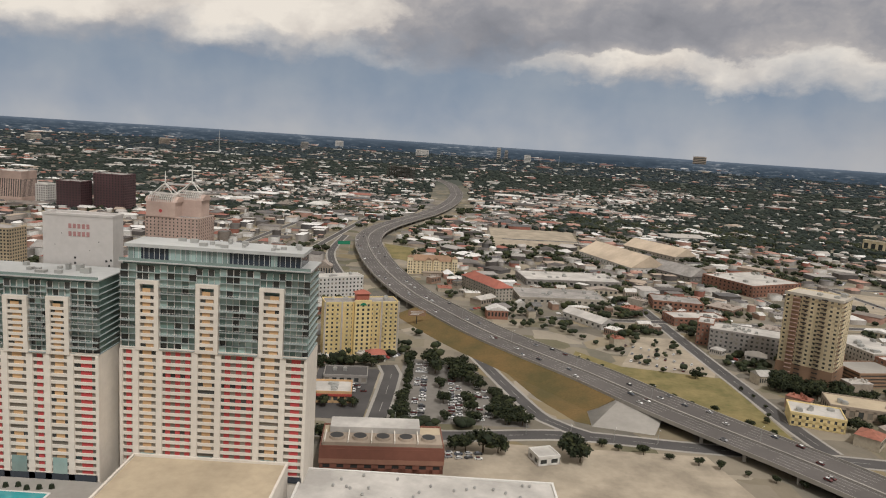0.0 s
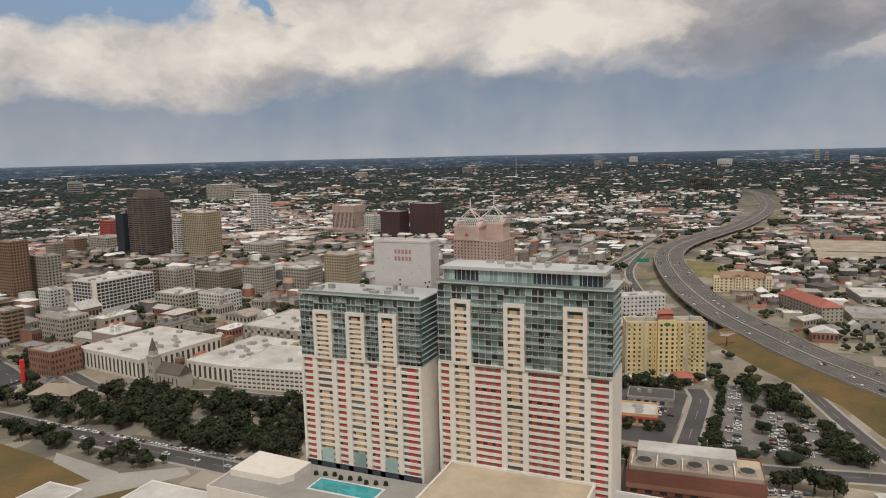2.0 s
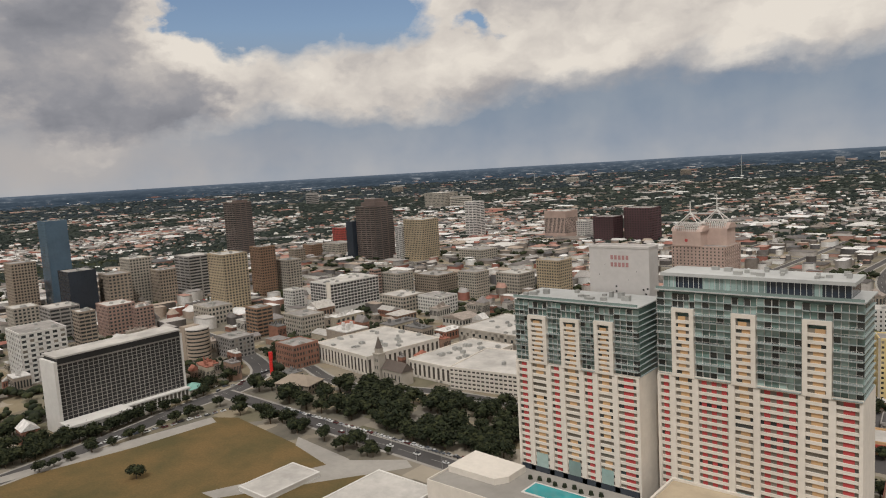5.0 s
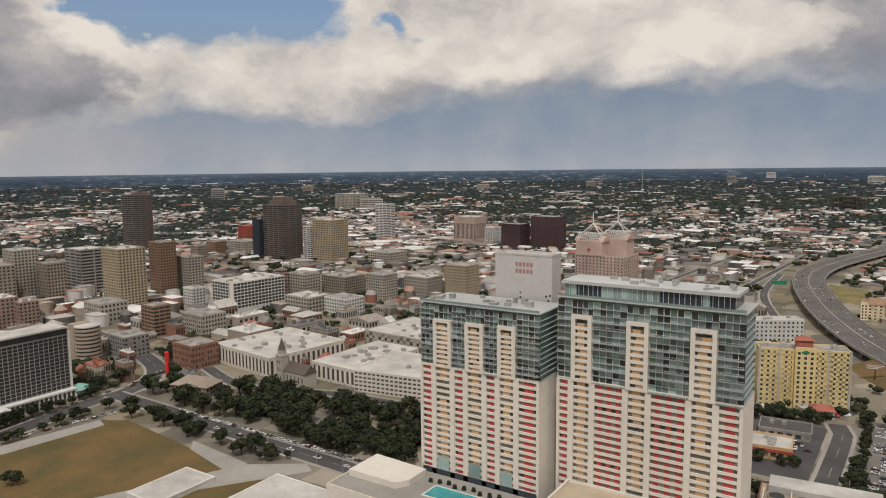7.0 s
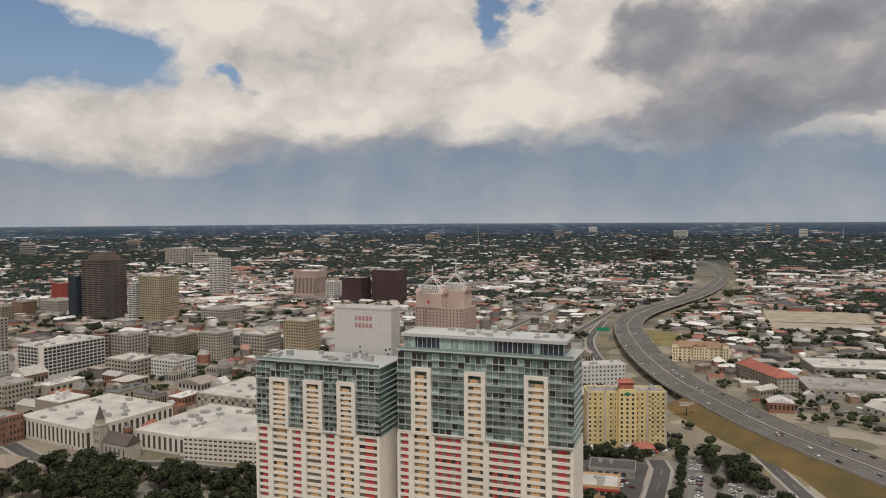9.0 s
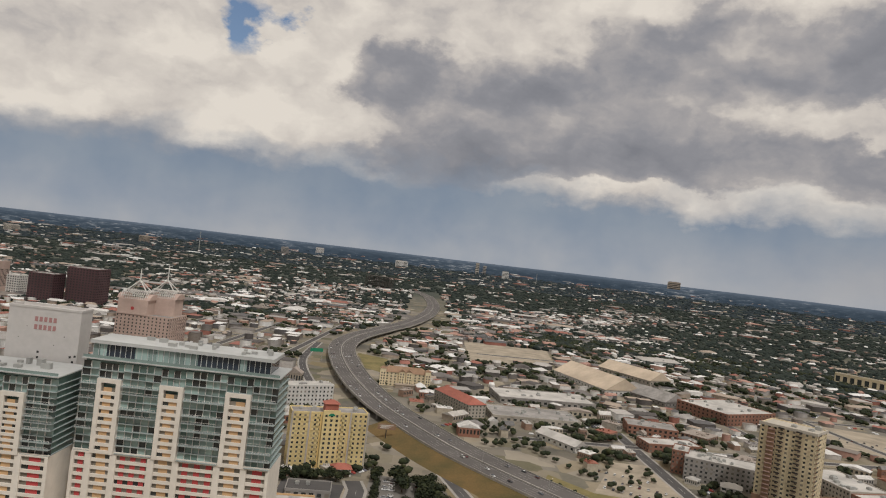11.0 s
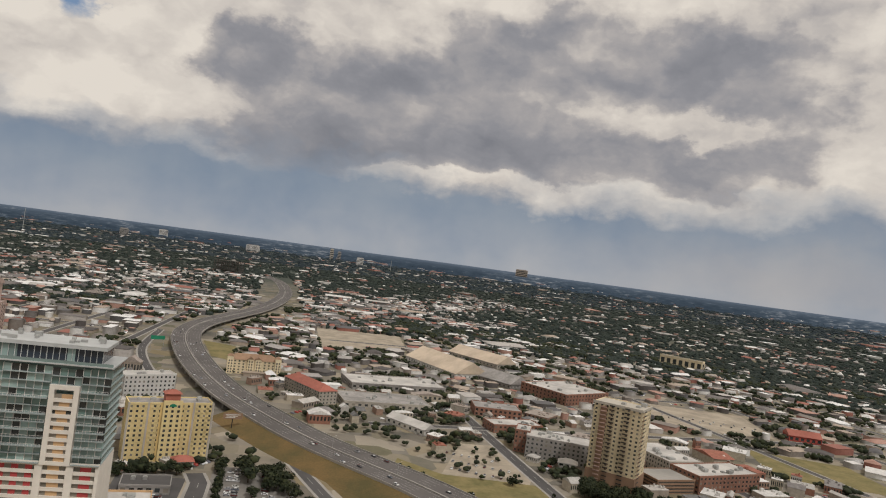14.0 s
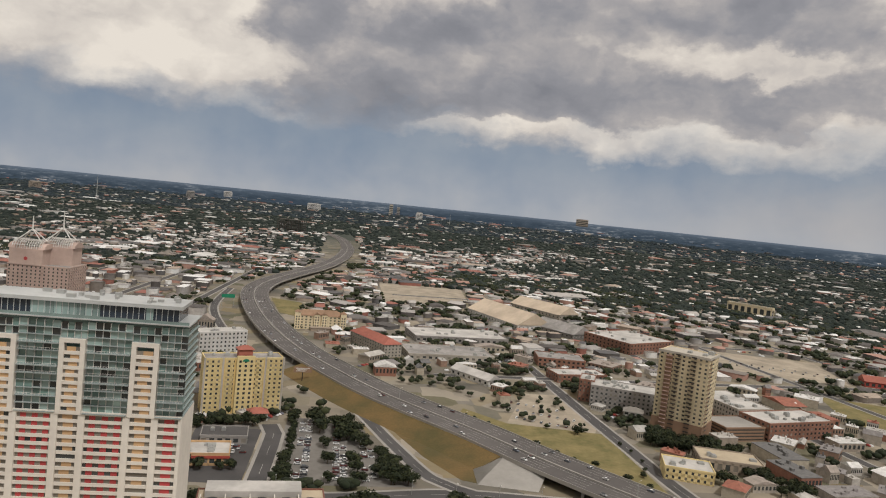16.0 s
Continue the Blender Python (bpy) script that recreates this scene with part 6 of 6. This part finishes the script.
def town_density(x, y):
    """Share of roofs against trees at a place: dense along roads and downtown, woods between."""
    n = 1.3 * noise.noise((x * 0.0016, y * 0.0010, 3.0)) + 0.7 * noise.noise((x * 0.005, y * 0.004, 9.0))
    d = math.hypot(x, y)
    left = 0.35 if x < 100 else 0.0
    return n + left - max(0.0, (d - 1500) / 3500)


far_rng = random.Random(77)
mid_trees, far_trees, last_trees, mid_roofs = [], [], [], []
for _ in range(24000):
    D_, A_ = math.sqrt(far_rng.uniform(380 ** 2, 1750 ** 2)), radians(far_rng.uniform(-46, 78))
    x, y = -D_ * math.sin(A_), D_ * math.cos(A_)
    if len(mid_trees) > 9500:
        break
    if not free(x, y, 2) or (-260 < x < 240 and y < 400):
        continue
    keep = 0.8 if x < -130 else 0.9
    if x < -300 and D_ < 1050:
        keep = 1.5
    if x > 60 and D_ > 1000:
        keep = 1.6
    if x > 60 and D_ < 950:
        keep = 1.0
    keep *= 0.7 + noise.noise((x * 0.006, y * 0.006, 1.0)) * 1.6
    if far_rng.random() > keep:
        continue
    r = far_rng.uniform(3.0, 6.2)
    for _ in range(far_rng.choice((1, 2, 2, 3))):
        mid_trees.append((x + far_rng.uniform(-r, r), y + far_rng.uniform(-r, r), r * 0.62, far_rng.uniform(0, 6.28), r, r * far_rng.uniform(0.8, 1.2), r * far_rng.uniform(0.75, 1.05)))
for _ in range(52000):
    D_ = 1420 * (9500 / 1420) ** (far_rng.random() ** 1.2)
    A_ = radians(far_rng.uniform(-46, 78))
    x, y = -D_ * math.sin(A_), D_ * math.cos(A_)
    if D_ < 3000 and abs(x - 20) < 60 and y < 3000:
        continue
    r, z = fold(D_)
    k = r / D_
    dens = town_density(x, y)
    if D_ < 1750 and not free(x, y, 2):
        continue
    px, py = x * k, y * k
    if far_rng.random() < max(0.07, 0.20 + 0.75 * dens):
        big = 1 + (far_rng.random() < 0.16) * far_rng.uniform(1, 4)
        w = far_rng.uniform(8, 17) * big * (1 + max(0, D_ - 2500) / 5000)
        mid_roofs.append((px, py, z, far_rng.choice((-0.09, 1.48, 0.15, 0.8)), w * k, w * far_rng.uniform(0.5, 0.9) * k, far_rng.uniform(4.5, 9) * k * (1 + max(0, D_ - 3000) / 14000)))
    else:
        w = far_rng.uniform(4, 8) * (1 + max(0, D_ - 1800) / 2600)
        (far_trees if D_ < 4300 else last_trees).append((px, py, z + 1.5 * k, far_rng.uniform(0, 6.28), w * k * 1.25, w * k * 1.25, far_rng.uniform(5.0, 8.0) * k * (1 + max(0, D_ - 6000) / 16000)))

lot_rng = random.Random(31)
far_cars = []
for _ in range(5000):
    D_, A_ = math.sqrt(lot_rng.uniform(520 ** 2, 1700 ** 2)), radians(lot_rng.uniform(-46, 76))
    x, y = -D_ * math.sin(A_), D_ * math.cos(A_)
    if len(far_cars) > 3600:
        break
    if not free(x, y, 4):
        continue
    turn = lot_rng.choice((0.1, 1.6, -0.7))
    for k in range(lot_rng.randrange(2, 12)):
        px, py = x - math.sin(turn) * 3.0 * k, y + math.cos(turn) * 3.0 * k
        if lot_rng.random() < 0.75 and free(px, py):
            far_cars.append((px, py, 0.0, turn, 4.6, 1.9, lot_rng.choice((1.4, 1.5, 1.9))))
car_v = np.array([(-.5, -.5, .2), (.5, -.5, .2), (.5, .5, .2), (-.5, .5, .2), (-.5, -.5, .6), (.5, -.5, .6), (.5, .5, .6), (-.5, .5, .6), (-.38, -.4, 1), (.2, -.4, 1), (.2, .4, 1), (-.38, .4, 1)])
car_f = np.array([(0, 1, 5), (0, 5, 4), (1, 2, 6), (1, 6, 5), (2, 3, 7), (2, 7, 6), (3, 0, 4), (3, 4, 7), (4, 5, 9), (4, 9, 8), (5, 6, 10), (5, 10, 9), (6, 7, 11), (6, 11, 10), (7, 4, 8), (7, 8, 11), (8, 9, 10), (8, 10, 11)])
M["farpaint"] = island_material("far_car_paint", [(0.7, 0.7, 0.69), (0.62, 0.62, 0.62), (0.06, 0.06, 0.065), (0.3, 0.3, 0.31), (0.75, 0.75, 0.73), (0.12, 0.12, 0.14), (0.28, 0.05, 0.04)], 0.3, 0.05)
shape_rng = random.Random(3)
tree_bases = []
for _ in range(4):
    vs, fs = [], []
    for j in range(4):
        v, f = lump(shape_rng, 1, 0.85, 0.3)
        o = np.array((shape_rng.uniform(-0.55, 0.55), shape_rng.uniform(-0.55, 0.55), shape_rng.uniform(-0.1, 0.35)))
        fs.append(f + sum(len(q) for q in vs))
        vs.append(v * shape_rng.uniform(0.4, 0.68) + o)
    tree_bases.append((np.concatenate(vs), np.concatenate(fs)))
far_bases = [lump(shape_rng, 1, 0.9, 0.3) for _ in range(4)]
mid_trees += LATER
house_v = np.array([(-.5, -.5, 0), (.5, -.5, 0), (.5, .5, 0), (-.5, .5, 0), (-.5, -.5, .7), (.5, -.5, .7), (.5, .5, .7), (-.5, .5, .7), (-.5, 0, 1.1), (.5, 0, 1.1)])
house_f = np.array([(0, 1, 5), (0, 5, 4), (1, 2, 6), (1, 6, 5), (2, 3, 7), (2, 7, 6), (3, 0, 4), (3, 4, 7), (4, 5, 9), (4, 9, 8), (6, 7, 8), (6, 8, 9), (5, 6, 9), (7, 4, 8)])
# roofs are pieces of their own, so that they differ from their walls
house_v = np.concatenate([house_v, house_v[4:] * (1.04, 1.04, 1)])
house_f = np.where(np.arange(14)[:, None] < 8, house_f, house_f + 6)
shed_v = np.concatenate([house_v[:8] * (1, 1, 1.2), house_v[4:8] * (1.03, 1.03, 1.25)])
shed_f = np.array([(0, 1, 5), (0, 5, 4), (1, 2, 6), (1, 6, 5), (2, 3, 7), (2, 7, 6), (3, 0, 4), (3, 4, 7), (8, 9, 10), (8, 10, 11)])
scatter("street_and_yard_trees", "dark green trees along streets and in yards", "trees", tree_bases, np.array(mid_trees), M["leaf"])
scatter("far_woods", "dark haze-tinted tree cover of the suburbs out to the horizon", "woods", far_bases, np.array(far_trees), M["hazyleaf"])
scatter("farthest_woods", "haze-tinted woods of the outer suburbs near the horizon", "woods", far_bases, np.array(last_trees), M["hazyleaf_far"])
scatter("parked_vehicles", "parked cars on lots and kerbs across the town", "cars", [(car_v, car_f)], np.array(far_cars), M["farpaint"])
scatter("suburb_houses", "small pale suburban houses among the trees", "houses", [(house_v, house_f), (shed_v, shed_f)], np.array(mid_roofs), M["farroof"])
scatter("town_blocks", "many low flat-roofed town blocks beyond the nearer streets", "buildings", [(shed_v, shed_f), (shed_v, shed_f), (house_v, house_f)], np.array(spots[300:]), M["farroof"])

# ---- landmarks near the horizon ----
for az_, d_true, w, h, mat, label in ((-4.2, 7400, 38, 110, "cream", "pale slab of a far twin tower"), (-4.8, 7400, 34, 90, "grey", "second slab of a far twin tower"), (-6.5, 6500, 60, 70, "white", "far white apartment block"),
                                      (11.2, 6600, 70, 60, "grey", "far grey office block among woods"), (21.5, 5600, 75, 45, "tan", "far tan hospital block"), (1.9, 6700, 120, 55, "white", "far broad white office block"),
                                      (-19.5, 11500, 190, 150, "tan", "far pair of pale towers on the horizon"), (50.8, 4050, 70, 62, "grey", "far grey apartment slab"), (39.0, 2900, 90, 42, "cream", "far cream hospital wing"),
                                      (30.0, 5200, 90, 36, "cream", "far cream office block"), (8.5, 8200, 90, 70, "white", "far white block near the horizon"), (44.0, 5200, 80, 40, "tan", "far tan school block")):
    r, z = fold(d_true)
    k = r / d_true
    a = radians(az_)
    ob = thing("far_building", label, "building", -r * math.sin(a), r * math.cos(a), z - 1, az_)
    wall = Shape().box(-w * k / 2, w * k / 2, 0, 25 * k, 0, h * k)
    part("wall", wall, M[mat], ob)
    part("roof", Shape().box(-w * k * 0.4, w * k * 0.4, 3 * k, 20 * k, h * k, h * k + 5 * k), M["roof"], ob)
    for f in range(5):
        part("window_band", Shape().box(-w * k * 0.47, w * k * 0.47, -0.2, 0, h * k * (0.12 + 0.17 * f), h * k * (0.20 + 0.17 * f)), M["glass"], ob)
for az_, d_true, h in ((17.6, 5000, 130), (-9.0, 6000, 90), (33.0, 6000, 90)):
    r, z = fold(d_true)
    k = r / d_true
    a = radians(az_)
    ob = thing("radio_mast", "thin far lattice radio mast", "mast", -r * math.sin(a), r * math.cos(a), z - 1)
    part("mast", Shape().bar((0, 0, 0), (0, 0, h * k), 3.0 * k, r2=1.2 * k), M["unit"], ob)

# ---- street lamps and poles by the highway and the car park ----
lamp = thing("street_lamp", "tall grey street lamp with a single arm", "street lamp", -12, 400, 0, 0, "street lamps")
part("pole", Shape().bar((0, 0, 0), (0, 0, 9), 0.14, r2=0.09, sides=6), M["unit"], lamp)
part("arm", Shape().bar((0, 0, 8.9), (0, -2.2, 9.3), 0.07, sides=5), M["unit"], lamp)
part("head", Shape().box(-0.2, 0.2, -2.9, -2.1, 9.2, 9.4), M["white"], lamp)
for k in range(7):
    copy_thing(lamp, pose(-20 + k * 26, 399.5 + (0 if k < 4 else -2), 0.1, 0, 0, 0))
for k in range(10):
    copy_thing(lamp, pose(-420 + k * 20, 286.0, 0.1, 0, 0, 180))
for i in range(6, 60, 5):
    p, sd = HW_PATH[i], HW_SIDE[i]
    copy_thing(lamp, pose(p.x, p.y, p.z + 0.88, 0, 0, math.degrees(math.atan2(sd.y, sd.x)) + 90))
